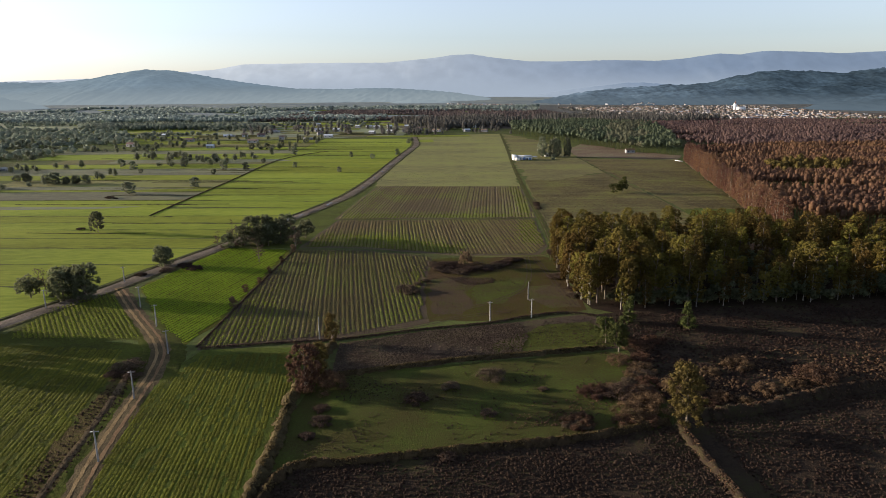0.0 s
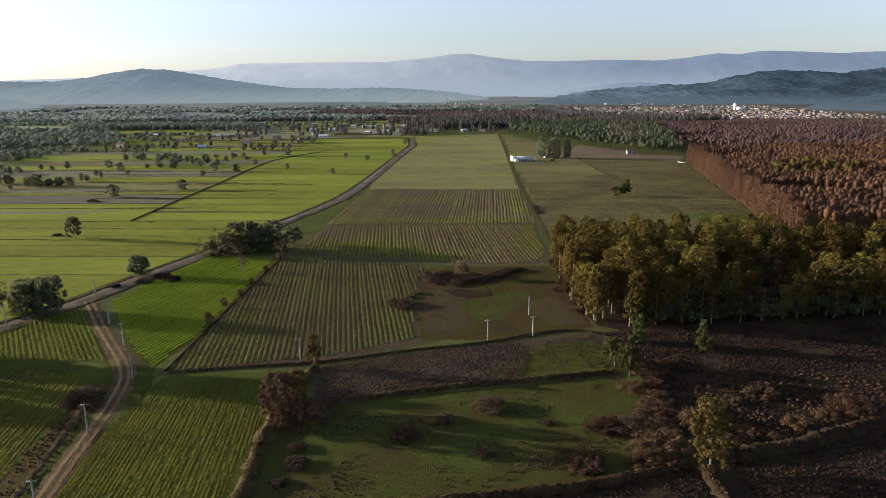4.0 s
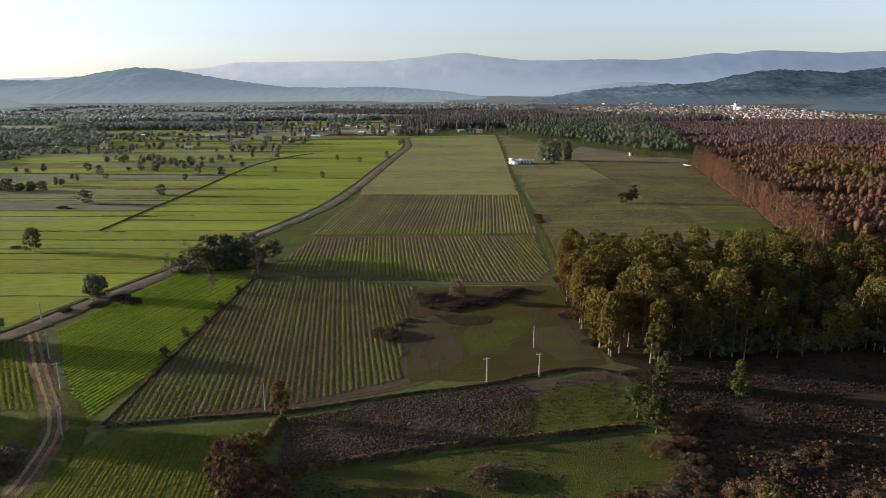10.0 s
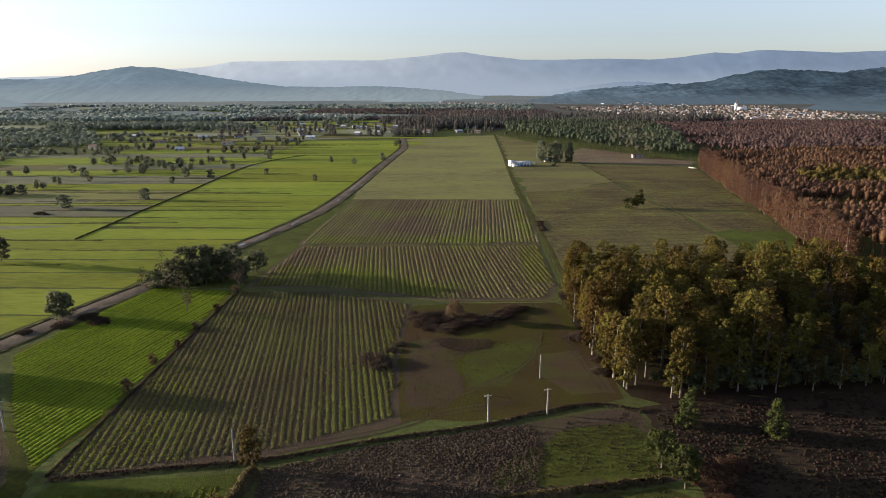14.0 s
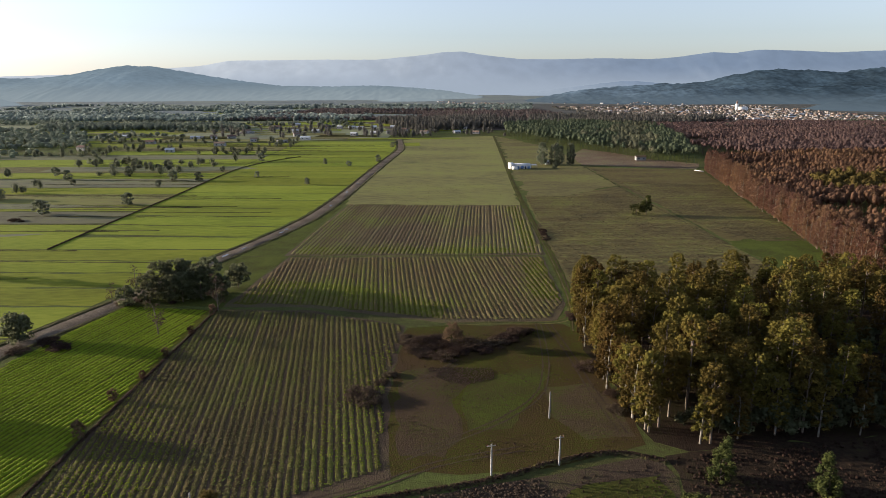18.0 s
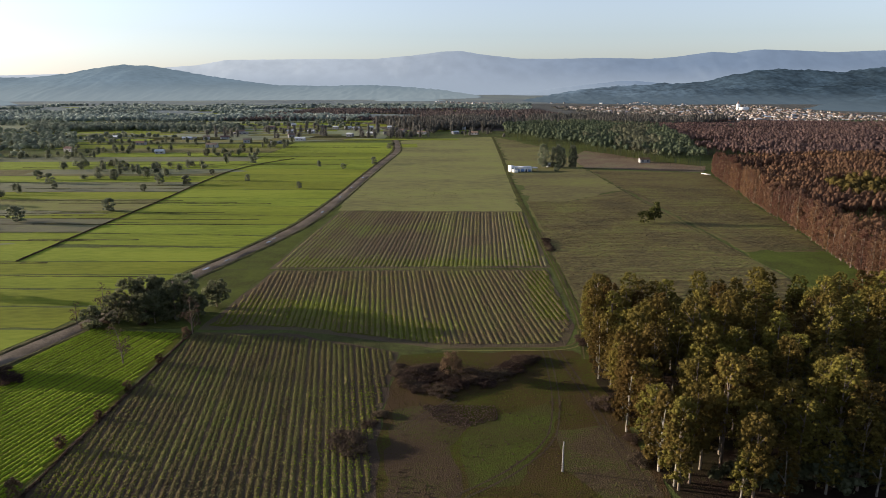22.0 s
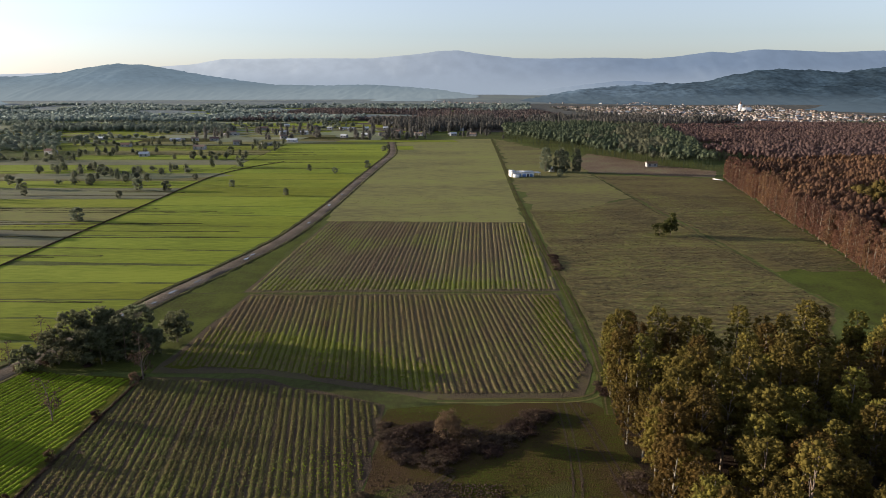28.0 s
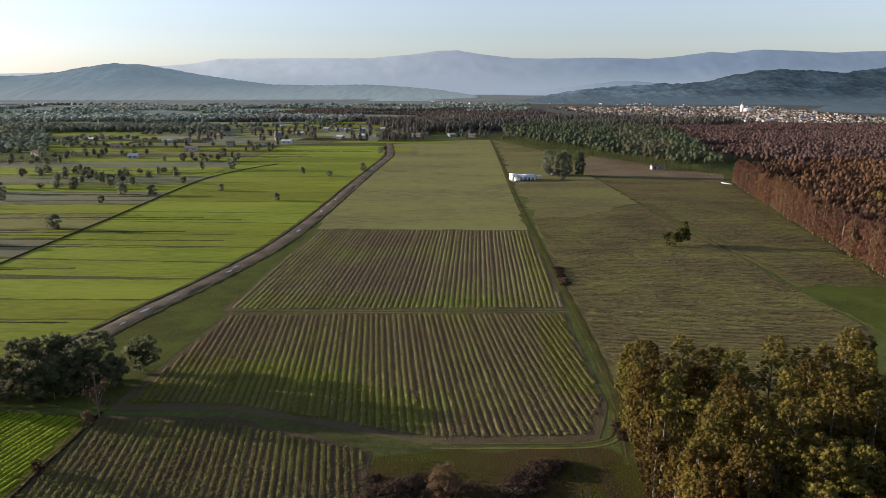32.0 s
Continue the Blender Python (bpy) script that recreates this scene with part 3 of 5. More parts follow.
for i, (y0, y1) in enumerate(zip(cuts, cuts[1:])):
    w = -330 - rng.uniform(0, 160)
    field("meadow", [(w, y0 + 14), (-168.6, y0 + 7), (-168.6, y1 + 5), (w, y1 + 12)], ("meadow", "grey_plot", "meadow", "plain")[i % 4], "pale green and straw meadow strip", 0.04, 0.5, seed=140 + i)
for i in range(46):
    y0 = rng.uniform(900, 2300)
    x0 = rng.uniform(-0.62, 0.02) * y0
    w, h = rng.uniform(60, 200), rng.uniform(20, 70)
    field("far_field", [(x0, y0), (x0 + w, y0 - 8), (x0 + w * 0.96, y0 + h), (x0 + 5, y0 + h + 6)], ("meadow", "plain", "pasture", "meadow")[i % 4], "far pale field of the valley floor", 0.04 + 0.004 * i, 1.5, seed=200 + i, step=20)

for i in range(48):
    y0 = rng.uniform(925, 1420)
    x0 = rng.uniform(-0.58, -0.06) * y0
    w, h = rng.uniform(50, 170), rng.uniform(10, 30)
    field("far_field", [(x0, y0), (x0 + w, y0 - 5), (x0 + w * 0.97, y0 + h), (x0 + 4, y0 + h + 4)], ("meadow", "plain", "meadow", "olivefield")[i % 4], "narrow green or straw field strip of the valley", 0.23 + 0.004 * i, 0.8, seed=500 + i, step=20)
field("valley_floor", [(-1600, 935), (-195, 935), (-60, 985), (-60, 1120), (-200, 1590), (-2200, 1590)], "hazefield", "haze-paled green valley floor of small fields", 0.022, 3.0, seed=301, step=30)
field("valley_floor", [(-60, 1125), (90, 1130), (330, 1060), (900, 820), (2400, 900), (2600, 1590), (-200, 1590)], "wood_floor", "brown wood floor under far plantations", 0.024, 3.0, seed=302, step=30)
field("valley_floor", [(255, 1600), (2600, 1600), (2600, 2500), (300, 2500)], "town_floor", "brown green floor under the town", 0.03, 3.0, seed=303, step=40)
field("valley_floor", [(-4000, 1580), (4000, 1580), (6000, 5900), (-6000, 5900)], "valley", "haze-paled green valley floor towards the hills", 0.02, 0.0, seed=300, step=400)
structure("road", mesh_np("road", *ribbon(ROAD, [(-3.2, 0.02), (-2.9, 0.07), (0, 0.12), (2.9, 0.07), (3.2, 0.02)], 4, 0.02, 1, 0.12), "road", True), "pale gravel country road with puddles", "road")
structure("verge", mesh_np("verge", *ribbon(ROAD, [(-5.2, 0.0), (-4.7, 0.22), (-4.1, 0.2), (-3.3, 0.0)], 2.5, 0.12, 2, 0.25), "verge"), "dark rank grass verge of the road", "verge")
structure("verge", mesh_np("verge", *ribbon(ROAD, [(3.3, 0.0), (3.9, 0.2), (4.4, 0.2), (5.2, 0.0)], 2.5, 0.1, 3, 0.25), "verge"), "dark rank grass verge of the road", "verge")
structure("dirt_track", mesh_np("dirt_track", *ribbon(TRACK, [(-2.6, 0.02), (-2.0, 0.07), (0, 0.10), (2.0, 0.07), (2.6, 0.02)], 2.0, 0.03, 4, 0.3), "dirt"), "brown dirt track with pale wheel ruts", "track")
for o in (-1.0, 0.9):
    structure("wheel_rut", mesh_np("wheel_rut", *ribbon(TRACK, [(o - 0.4, 0.115), (o + 0.4, 0.115)], 2.0, 0.0, 5, 0.10), "rut"), "pale worn wheel rut of the dirt track", "track")
structure("farm_track", mesh_np("farm_track", *ribbon(FARM_TRACK, [(-1.6, 0.04), (-0.8, 0.09), (0.8, 0.09), (1.6, 0.04)], 4, 0.02, 6, 0.15), "grass_green"), "grassy farm track between the fields", "track")
for o in (-0.75, 0.75):
    structure("wheel_rut", mesh_np("wheel_rut", *ribbon(FARM_TRACK, [(o - 0.22, 0.10), (o + 0.22, 0.10)], 3.0, 0.0, 7, 0.06), "dirt"), "pale wheel rut of the grassy farm track", "track")

structure("ditch", mesh_np("ditch", *ribbon([(-68, 90), (-72.3, 104), (-75.8, 128.5), (-79, 146), (-81.2, 157), (-83, 164)], [(-0.9, 0.02), (-0.45, 0.2), (0.1, 0.16), (0.5, 0.05), (0.9, 0.02)], 1.2, 0.06, 50, 0.12), "dirt"), "narrow earth bank of a ditch beside the dirt track", "ditch")
structure("ditch_edge", mesh_np("ditch_edge", *ribbon([(-68.7, 90), (-73, 104), (-76.5, 128.5), (-79.7, 146), (-81.9, 157), (-83.6, 163)], [(-0.14, 0.2), (0.14, 0.22)], 1.2, 0.02, 51, 0.06), "dirt"), "pale worn earth edge of the trackside ditch", "ditch")
TYRES = [[(-3, 196), (6, 202), (18, 211), (27, 222), (31, 236), (33, 252), (34, 268)], [(42, 204), (40, 225), (39, 245), (37, 268)], [(-4, 226), (8, 240), (4, 233)], [(-30, 179), (-10, 186), (4, 194), (20, 199)]]
for k, line in enumerate(TYRES):
    for o in (-0.8, 0.8):
        structure("wheel_mark", mesh_np("wheel_mark", *ribbon(line, [(o - 0.22, 0.056), (o + 0.22, 0.056)], 1.5, 0.0, 8 + k, 0.05), "bramble_soil"), "dark wheel mark pressed in the grass", "track")
for line in ([(6, 269.6), (20, 269.4), (40, 270), (46, 279), (50, 300)], [(-58, 350.5), (0, 349.8), (49, 349.5)]):
    for o in (-0.9, 0.9):
        structure("wheel_mark", mesh_np("wheel_mark", *ribbon(line, [(o - 0.28, 0.06), (o + 0.28, 0.06)], 2.0, 0.0, 12, 0.06), "brownfield"), "worn wheel mark along the field headland", "track")
# dark green strips along both sides of the track
structure("verge", mesh_np("verge", *ribbon(TRACK[:-3], [(2.5, 0.0), (3.2, 0.06), (4.6, 0.05), (5.8, 0.06), (6.6, 0.0)], 1.6, 0.012, 9, 0.3), "lush_soil"), "dark green strip beside the dirt track", "verge")
structure("verge", mesh_np("verge", *ribbon(TRACK[:-3], [(-2.5, 0.0), (-3.2, 0.06), (-4.2, 0.06), (-4.8, 0.0)], 1.6, 0.012, 10, 0.3), "lush_soil"), "dark green strip beside the dirt track", "verge")
rng = np.random.default_rng(41)
for k in range(44):
    y = rng.uniform(300, 900)
    x1 = float(np.interp(y, road_y, road_x)) - 6 - rng.uniform(0, 0.25) * y
    ln = rng.uniform(0.06, 0.3) * y
    structure("ditch", mesh_np("ditch", *ribbon([(x1 - ln, y + ln * 0.05), (x1 - ln / 2, y + ln * 0.02 + rng.uniform(-1, 1)), (x1, y)], [(-0.5, 0.03), (-0.2, 0.22), (0.2, 0.2), (0.5, 0.03)], 3, 0.15, k, 0.15), "verge"), "dark weedy ditch line in the meadow", "ditch")

for k, poly in enumerate([[(-64, 290), (-58, 316), (-30, 310), (8, 288), (5, 274), (-38, 288)], [(36, 292), (45, 291), (47, 346), (39, 346)], [(-56, 354), (-55, 368), (47, 362), (47, 354)], [(42, 366), (48, 366), (51, 464), (46, 464)]]):
    field("field", poly, "lush_dim", "green weeds between the crop rows", 0.062, 0.5, seed=400 + k, step=5.0)

# crop rows: each ridge of the wide-spaced fields is a part of its field, the fine drill rows are one mass
ROWS = [
    (PLOUGH, [(-69, 171), (-68, 230), (-66, 282), (-40, 281), (-7, 268), (-9, 222), (-7, 192), (-30, 180)], 98.0, 1.5, 1.0, 0.1, "crop", 0.12, "plant_olive", 0.22, 0.17),
    (STRIPED, [(-64, 290), (-57, 348), (47, 347), (45, 289), (38, 273), (6, 273), (-38, 288)], 95.0, 1.68, 1.15, 0.12, "crop_green", 0.14, "plant", 0.26, 0.16),
    (RIDGED, [(-60, 353.5), (-48.5, 473), (53.5, 466), (49, 352.5)], 85.6, 1.8, 1.25, 0.13, "crop_ridged", 0.1, "plant", 0.28, 0.18),
    (VIVID, [(-111, 228), (-99, 288), (-70, 283), (-70, 228), (-71, 192), (-74, 174), (-83, 184), (-93, 198)], 76.0, 1.35, 0.9, 0.11, "lush", 0.1, "plant_lush", 0.4, 0.16),
    (DRILLED, [(-37, 30), (-38, 141), (-36, 168), (-66, 165), (-71, 140), (-64, 100), (-52, 30)], 97.0, 0.85, 0.72, 0.04, "lush_dim", 0.32, "plant_dim", 0.42, 0.13),
    (PLOT, [(-130, 206), (-121, 223), (-115, 218), (-98, 192), (-88, 178), (-128, 179)], 124.0, 1.3, 0.9, 0.06, "lush_dim", 0.25, "plant_lush", 0.5, 0.14),
    (WESTCROP, [(-130, 175), (-90, 170), (-84, 150), (-80, 120), (-74, 90), (-66, 40), (-110, 40)], 100.0, 0.9, 0.75, 0.04, "lush_dim", 0.34, "plant_dim", 0.45, 0.13),
]
# where the row crops stay greener
GREENER = [[(-66, 288), (-58, 318), (-28, 312), (10, 288), (6, 273), (-38, 286)], [(34, 290), (46, 290), (48, 347), (38, 347)], [(-58, 352), (-56, 372), (48, 366), (48, 352)], [(40, 366), (52, 366), (53, 466), (45, 466)], [(-56, 350), (-50, 470), (-44, 470), (-48, 352)], [(-68, 172), (-50, 176), (-50, 200), (-66, 230)], [(-20, 250), (-8, 250), (-7, 190), (-16, 190)]]
for owner, poly, way, gap, width, height, material, broken, plant, apart, size in ROWS:
    lines = furrows(poly, way, gap, width, height, 0.7, 0.04, 11, broken, 0.7)
    for v, f in lines:
        part("crop_row", mesh_np("crop_row", v, f, material), owner)
    rng = np.random.default_rng(17)
    top = np.concatenate([v.reshape(-1, 5, 3)[:, 2] for v, f in lines])
    c = np.repeat(top, max(1, round(0.7 / apart * 1.4)), 0)
    c = c + rng.normal(size=c.shape) * (width * 0.3, 0.35, 0.02)
    c = c[rng.uniform(size=len(c)) > 0.22]
    lusher = np.zeros(len(c), bool)
    for patch in GREENER:
        lusher |= inside(patch, c[:, 0] + rng.normal(size=len(c)) * 5, c[:, 1] + rng.normal(size=len(c)) * 4)
    lusher &= (plant in ("plant", "plant_olive")) & (rng.uniform(size=len(c)) < 0.85)
    for which, tint, words in ((~lusher, plant, "small crop plants along the field rows"), (lusher, "plant_lush", "lush green weeds along the field rows")):
        q = c[which]
        if len(q):
            stuff("crop_plants", mesh_np("crop_plants", *leaves(rng, q, size * rng.uniform(0.6, 1.4, len(q)), 4, size * 0.75, 0.8, 0.8), tint), words, "crop plants")


STUBBLE = [(STUBBLE_A, [(54, 354), (58, 430), (61, 500), (84, 494), (132, 515), (133, 460), (135, 400), (135, 332), (110, 292), (52, 294)], 2.0), (STUBBLE_B, [(137, 470), (137, 560), (206, 545), (194, 485), (182, 415), (172, 372), (150, 372), (139, 400)], 4.0)]
for k, (owner, poly, way) in enumerate(STUBBLE):
    for v, f in furrows(poly, way, 1.05, 0.8, 0.12, 0.8, 0.03, 60 + k, 0.3, 0.7):
        part("stubble_row", mesh_np("stubble_row", v, f, "stubble"), owner)

# ---- banks and ditches ----
def bank(points, width, height, material, label, seed):
    prof = [(-width / 2, -0.05), (-width * 0.3, height * 0.6), (0, height), (width * 0.3, height * 0.65), (width / 2, -0.05)]
    structure("grass_bank", mesh_np("grass_bank", *ribbon(points, prof, 0.9, height * 0.34, seed, 0.35), material), label, "bank")
    rng = np.random.default_rng(seed)
    line = smooth_path(points, 0.28)
    c = np.repeat(line, 5, 0)
    off = rng.normal(size=(len(c), 2)) * width * 0.2
    z = height * np.clip(1 - np.hypot(*off.T) / (width * 0.55), 0, 1) + 0.05
    c = np.concatenate([c + off, z[:, None]], 1)
    stuff("bank_grass", mesh_np("bank_grass", *leaves(rng, c, 0.28 * rng.uniform(0.5, 1.5, len(c)), 4, 0.17, 0.9, 0.9), "leaf_straw" if material == "bank" else "leaf_rust" if material == "scrub" else "leaf_brown"), "dry grass tufts along the bank", "grass")


bank([(-36, 60), (-35, 102), (-35, 121), (-36, 141), (-34, 157), (-32, 172)], 3.2, 1.2, "bank", "straw coloured grass bank along the field hedge", 21)
bank([(-33, 100), (-31, 109), (-27, 112), (-19, 112.5), (-1, 116), (12, 118), (24, 120), (35, 123), (47, 127)], 2.6, 1.1, "bank", "long straw coloured grass bank across the pasture", 22)
bank([(-27, 152), (1, 160), (17, 163), (43, 168)], 2.2, 0.9, "bank", "low brown bank beside a ditch", 23)
bank([(-68, 170), (-50, 173), (-30, 176), (-8, 183), (12, 188), (26, 194), (38, 197), (47, 194)], 1.6, 0.35, "verge", "low dark grassy bank at the field edge", 24)
bank([(49, 126), (49.5, 116), (50.5, 104), (52, 90), (56, 60)], 2.6, 1.2, "scrub", "russet grass bank running up to a tall tree", 25)
bank([(54, 129), (70, 133), (85, 139), (104, 144), (140, 150)], 4.2, 1.8, "scrub", "russet bramble bank across the scrub", 26)
bank([(-69.5, 171), (-69, 200), (-68.5, 230), (-67, 285)], 0.45, 0.06, "verge", "narrow weedy bank between two crop fields", 27)
bank([(-168, 366), (-168, 421), (-167, 511), (-168, 600), (-165, 660), (-151, 710), (-132, 747)], 0.9, 0.2, "verge", "dark ditch bank across the meadows", 28)
structure("ditch", mesh_np("ditch", *ribbon([(132.5, 640), (132.2, 563), (131, 496), (132, 430), (133.5, 365)], [(-0.5, 0.03), (-0.2, 0.13), (0.2, 0.12), (0.5, 0.03)], 1.4, 0.1, 30, 0.25), "verge"), "weedy line between two stubble fields", "ditch")


# ---- trees ----
bm = bmesh.new()
bmesh.ops.create_icosphere(bm, subdivisions=1, radius=1.0)
BALL, BALL_TRIS = np.array([v.co[:] for v in bm.verts]), np.array([[v.index for v in f.verts] for f in bm.faces])
bm.free()


def clumps_mesh(name, rng, centres, radii, per, leaf, material, core, flat=0.8, up=0.0):
    """Leaf clumps, each round a dense inner tuft of foliage."""
    v, f = leaves(rng, centres, radii, per, leaf, flat, up)
    if not core:
        return mesh_np(name, v, f, material)
    n, k = len(centres), len(BALL)
    cv = centres[:, None] + BALL[None] * (radii * core)[:, None, None] * rng.uniform(0.7, 1.2, (n, k, 1)) * (1, 1, flat)
    cf = (BALL_TRIS[None] + (np.arange(n) * k)[:, None, None]).reshape(-1, 3)
    tri = np.concatenate([f[:, [0, 1, 2]], f[:, [0, 2, 3]], cf + len(v)])
    return mesh_np(name, np.concatenate([v, cv.reshape(-1, 3)]), tri, material)


def tree_proto(name, seed, height, crown_r, crown_base, clumps, per, leaf, material, bark, label, category="tree", group="", shape="round", at=(0, 0, 0), clump_r=1.3, limbs=7, lean=0.5, core=False):
    """A tree with a tapered trunk and limbs and a crown of leaf clumps."""
    rng = np.random.default_rng(seed)
    ob = thing(name, label, category, group, at)
    top = height * 0.93
    bend = rng.normal(size=2) * lean
    zs = np.linspace(-0.3, top, 7)
    line = np.stack([bend[0] * (zs / top) ** 2, bend[1] * (zs / top) ** 2, zs], 1)
    base = 0.012 * height + 0.06
    wood = [tube(line, base * (1 - 0.85 * np.linspace(0, 1, 7)) + 0.02)]
    u = rng.uniform(0, 1, clumps) ** (0.8 if shape == "round" else 1.25)
    z = crown_base + (height - crown_base) * (0.05 + 0.93 * u)
    if shape == "round":
        span = crown_r * np.sqrt(np.clip(1 - ((u - 0.45) / 0.62) ** 2, 0.05, 1))
    elif shape == "cone":
        span = crown_r * (1.02 - u) ** 0.8
    else:
        span = crown_r * np.clip(1.15 - np.abs(u - 0.4) * 1.25, 0.25, 1)
    ang = rng.uniform(0, 2 * np.pi, clumps)
    rad = span * np.sqrt(rng.uniform(0.15, 1, clumps))
    cx = np.interp(z, zs, line[:, 0]) + rad * np.cos(ang)
    cy = np.interp(z, zs, line[:, 1]) + rad * np.sin(ang)
    centres = np.stack([cx, cy, z], 1)
    radii = clump_r * rng.uniform(0.6, 1.25, clumps)
    for k in rng.choice(clumps, min(limbs, clumps), replace=False):
        q = centres[k]
        zb = max(crown_base * 0.6, q[2] - rad[k] * 0.8 - 0.8)
        start = np.array([np.interp(zb, zs, line[:, 0]), np.interp(zb, zs, line[:, 1]), zb])
        wood.append(tube([start, (start + q) / 2 + (0, 0, 0.15 * rad[k]), q], [base * 0.4, base * 0.28, 0.03], 5))
    part("trunk", mesh_np("trunk", *joined(wood), bark, True), ob)
    part("crown", clumps_mesh("crown", rng, centres, radii, per, leaf, material, 0.52 if core else 0), ob)
    return ob


def spread(protos, places, rng, lo=0.85, hi=1.15, rule=None, flat=1.0):
    """Copies of the prototypes at the places; the first ones take the prototypes themselves."""
    for i, (x, y) in enumerate(places):
        s = rng.uniform(lo, hi) * (rule(x, y) if rule else 1.0)
        m = pose(x, y, 0, 0, 0, rng.uniform(0, 360)) @ Matrix.Diagonal((s, s, s * flat * rng.uniform(0.93, 1.07), 1))
        if i < len(protos):
            protos[i].matrix_basis = m
        else:
            src = protos[int(rng.integers(len(protos)))]
            cp = copy_thing(src, pose(0, 0, 0))
            cp.matrix_basis = m


def bush_proto(seed, r, h, material, label, clumps=14, per=40, leaf=0.22, name="bush", group="", twigs=True):
    rng = np.random.default_rng(seed)
    ob = thing(name, label, "bush", group)
    ang, rad = rng.uniform(0, 2 * np.pi, clumps), r * np.sqrt(rng.uniform(0, 1, clumps))
    z = h * (0.3 + 0.5 * rng.uniform(0, 1, clumps)) * (1.1 - 0.6 * (rad / r) ** 2)
    c = np.stack([rad * np.cos(ang), rad * np.sin(ang), z], 1)
    part("foliage", clumps_mesh("foliage", rng, c, np.minimum(r, h) * rng.uniform(0.22, 0.42, clumps), per, leaf, material, 0.35), ob)
    wood = [tube([(0, 0, -0.1), (0.05, 0, h * 0.3), (0, 0.08, h * 0.65)], [0.09, 0.06, 0.02], 5)]
    part("stem", mesh_np("stem", *joined(wood), "trunk_dark"), ob)
    return ob


# eucalyptus grove
rng = np.random.default_rng(5)
GROVE = [(46, 203), (60, 199), (118, 206), (205, 214), (205, 262), (170, 275), (136, 290), (118, 289), (95, 285), (70, 284), (49, 287), (45, 262), (45, 230)]
euc = [tree_proto("eucalyptus_tree", 50 + i, (21.5, 23, 19, 22, 18, 20)[i], (3.6, 3.9, 3.4, 3.7, 3.3, 3.9)[i], (6, 7, 5, 6.5, 5, 6)[i], 136, 24, 0.165, "leaf_euc", "trunk" if i == 2 else "trunk_dark", "tall eucalyptus with pale trunk and olive golden crown" if i == 2 else "tall eucalyptus with olive golden crown in a dense grove", group="eucalyptus grove", clump_r=0.95, core=True) for i in range(6)]
low = [tree_proto("eucalyptus_tree", 60 + i, 16.5, 3.1, 1.0, 130, 24, 0.155, "leaf_euc", "trunk", "leafy eucalyptus on the sunlit grove edge, foliage to the ground", group="eucalyptus grove", clump_r=0.88, core=True) for i in range(3)]
spots = scatter(rng, GROVE, 6.5)
rng.shuffle(spots)


def grove_height(x, y):
    """The grove is lower towards its northern edge and uneven in its depth."""
    rim = x < 66 or y > 274 - max(0, x - 136) * 0.4
    if rim:
        return (0.93 if y < 262 else 0.84) * rng.uniform(0.92, 1.06) * (0.94 if y > 262 else 1.0)
    if 92 < x < 150 and 214 < y < 244:
        return rng.choice([0.5, 0.58, 0.68, 0.9], p=[0.4, 0.3, 0.2, 0.1])
    return rng.uniform(0.7, 0.92)


spread(euc, spots[:255], rng, 0.9, 1.04, grove_height)
south_line = smooth_path([(56, 201), (90, 203.5), (130, 208), (200, 214)], 7.0)
edge_line = smooth_path([(50, 289), (46, 275), (45, 255), (44.5, 230), (46, 206)], 4.2)
spread(low, [(x + rng.uniform(-1, 2.5), y) for x, y in edge_line], rng, 0.8, 1.15, grove_height)
for x, y in south_line:
    k = rng.uniform(0.6, 0.85)
    cp = copy_thing(low[int(rng.integers(3))], pose(0, 0, 0))
    cp.matrix_basis = pose(x, y + rng.uniform(-1.5, 1.5), 0, 0, 0, rng.uniform(0, 360)) @ Matrix.Diagonal((k, k, k, 1))
under = [bush_proto(70 + i, 3.0, 5.5, "leaf_dark", "dark undergrowth bush among eucalyptus trunks", 14, 36, 0.3, "undergrowth_bush", "grove undergrowth") for i in range(2)]
spread(under, np.concatenate([scatter(rng, [(60, 210), (200, 220), (200, 255), (60, 270)], 10.5), smooth_path([(58, 204), (90, 206), (130, 210), (200, 218)], 3.4)]), rng, 0.8, 1.7)

# russet wood: the edge as single trees, the rest as one mass
red = [tree_proto("russet_tree", 80 + i, 16.0, 2.1, 0.5, 44, 34, 0.22, "leaf_red", "trunk_dark", "slender bare russet plantation tree", group="russet wood edge", shape="column", clump_r=1.15, limbs=9, lean=0.2) for i in range(4)]
edge = smooth_path([(226, 622), (207, 536), (195, 482), (182, 413), (174, 377), (166, 340), (162, 310)], 3.4)
spots = [(x + k * 4.0 + rng.uniform(-1, 1), y + rng.uniform(-1.2, 1.2)) for k in range(2) for x, y in edge]
spread(red, spots, rng, 0.85, 1.12)


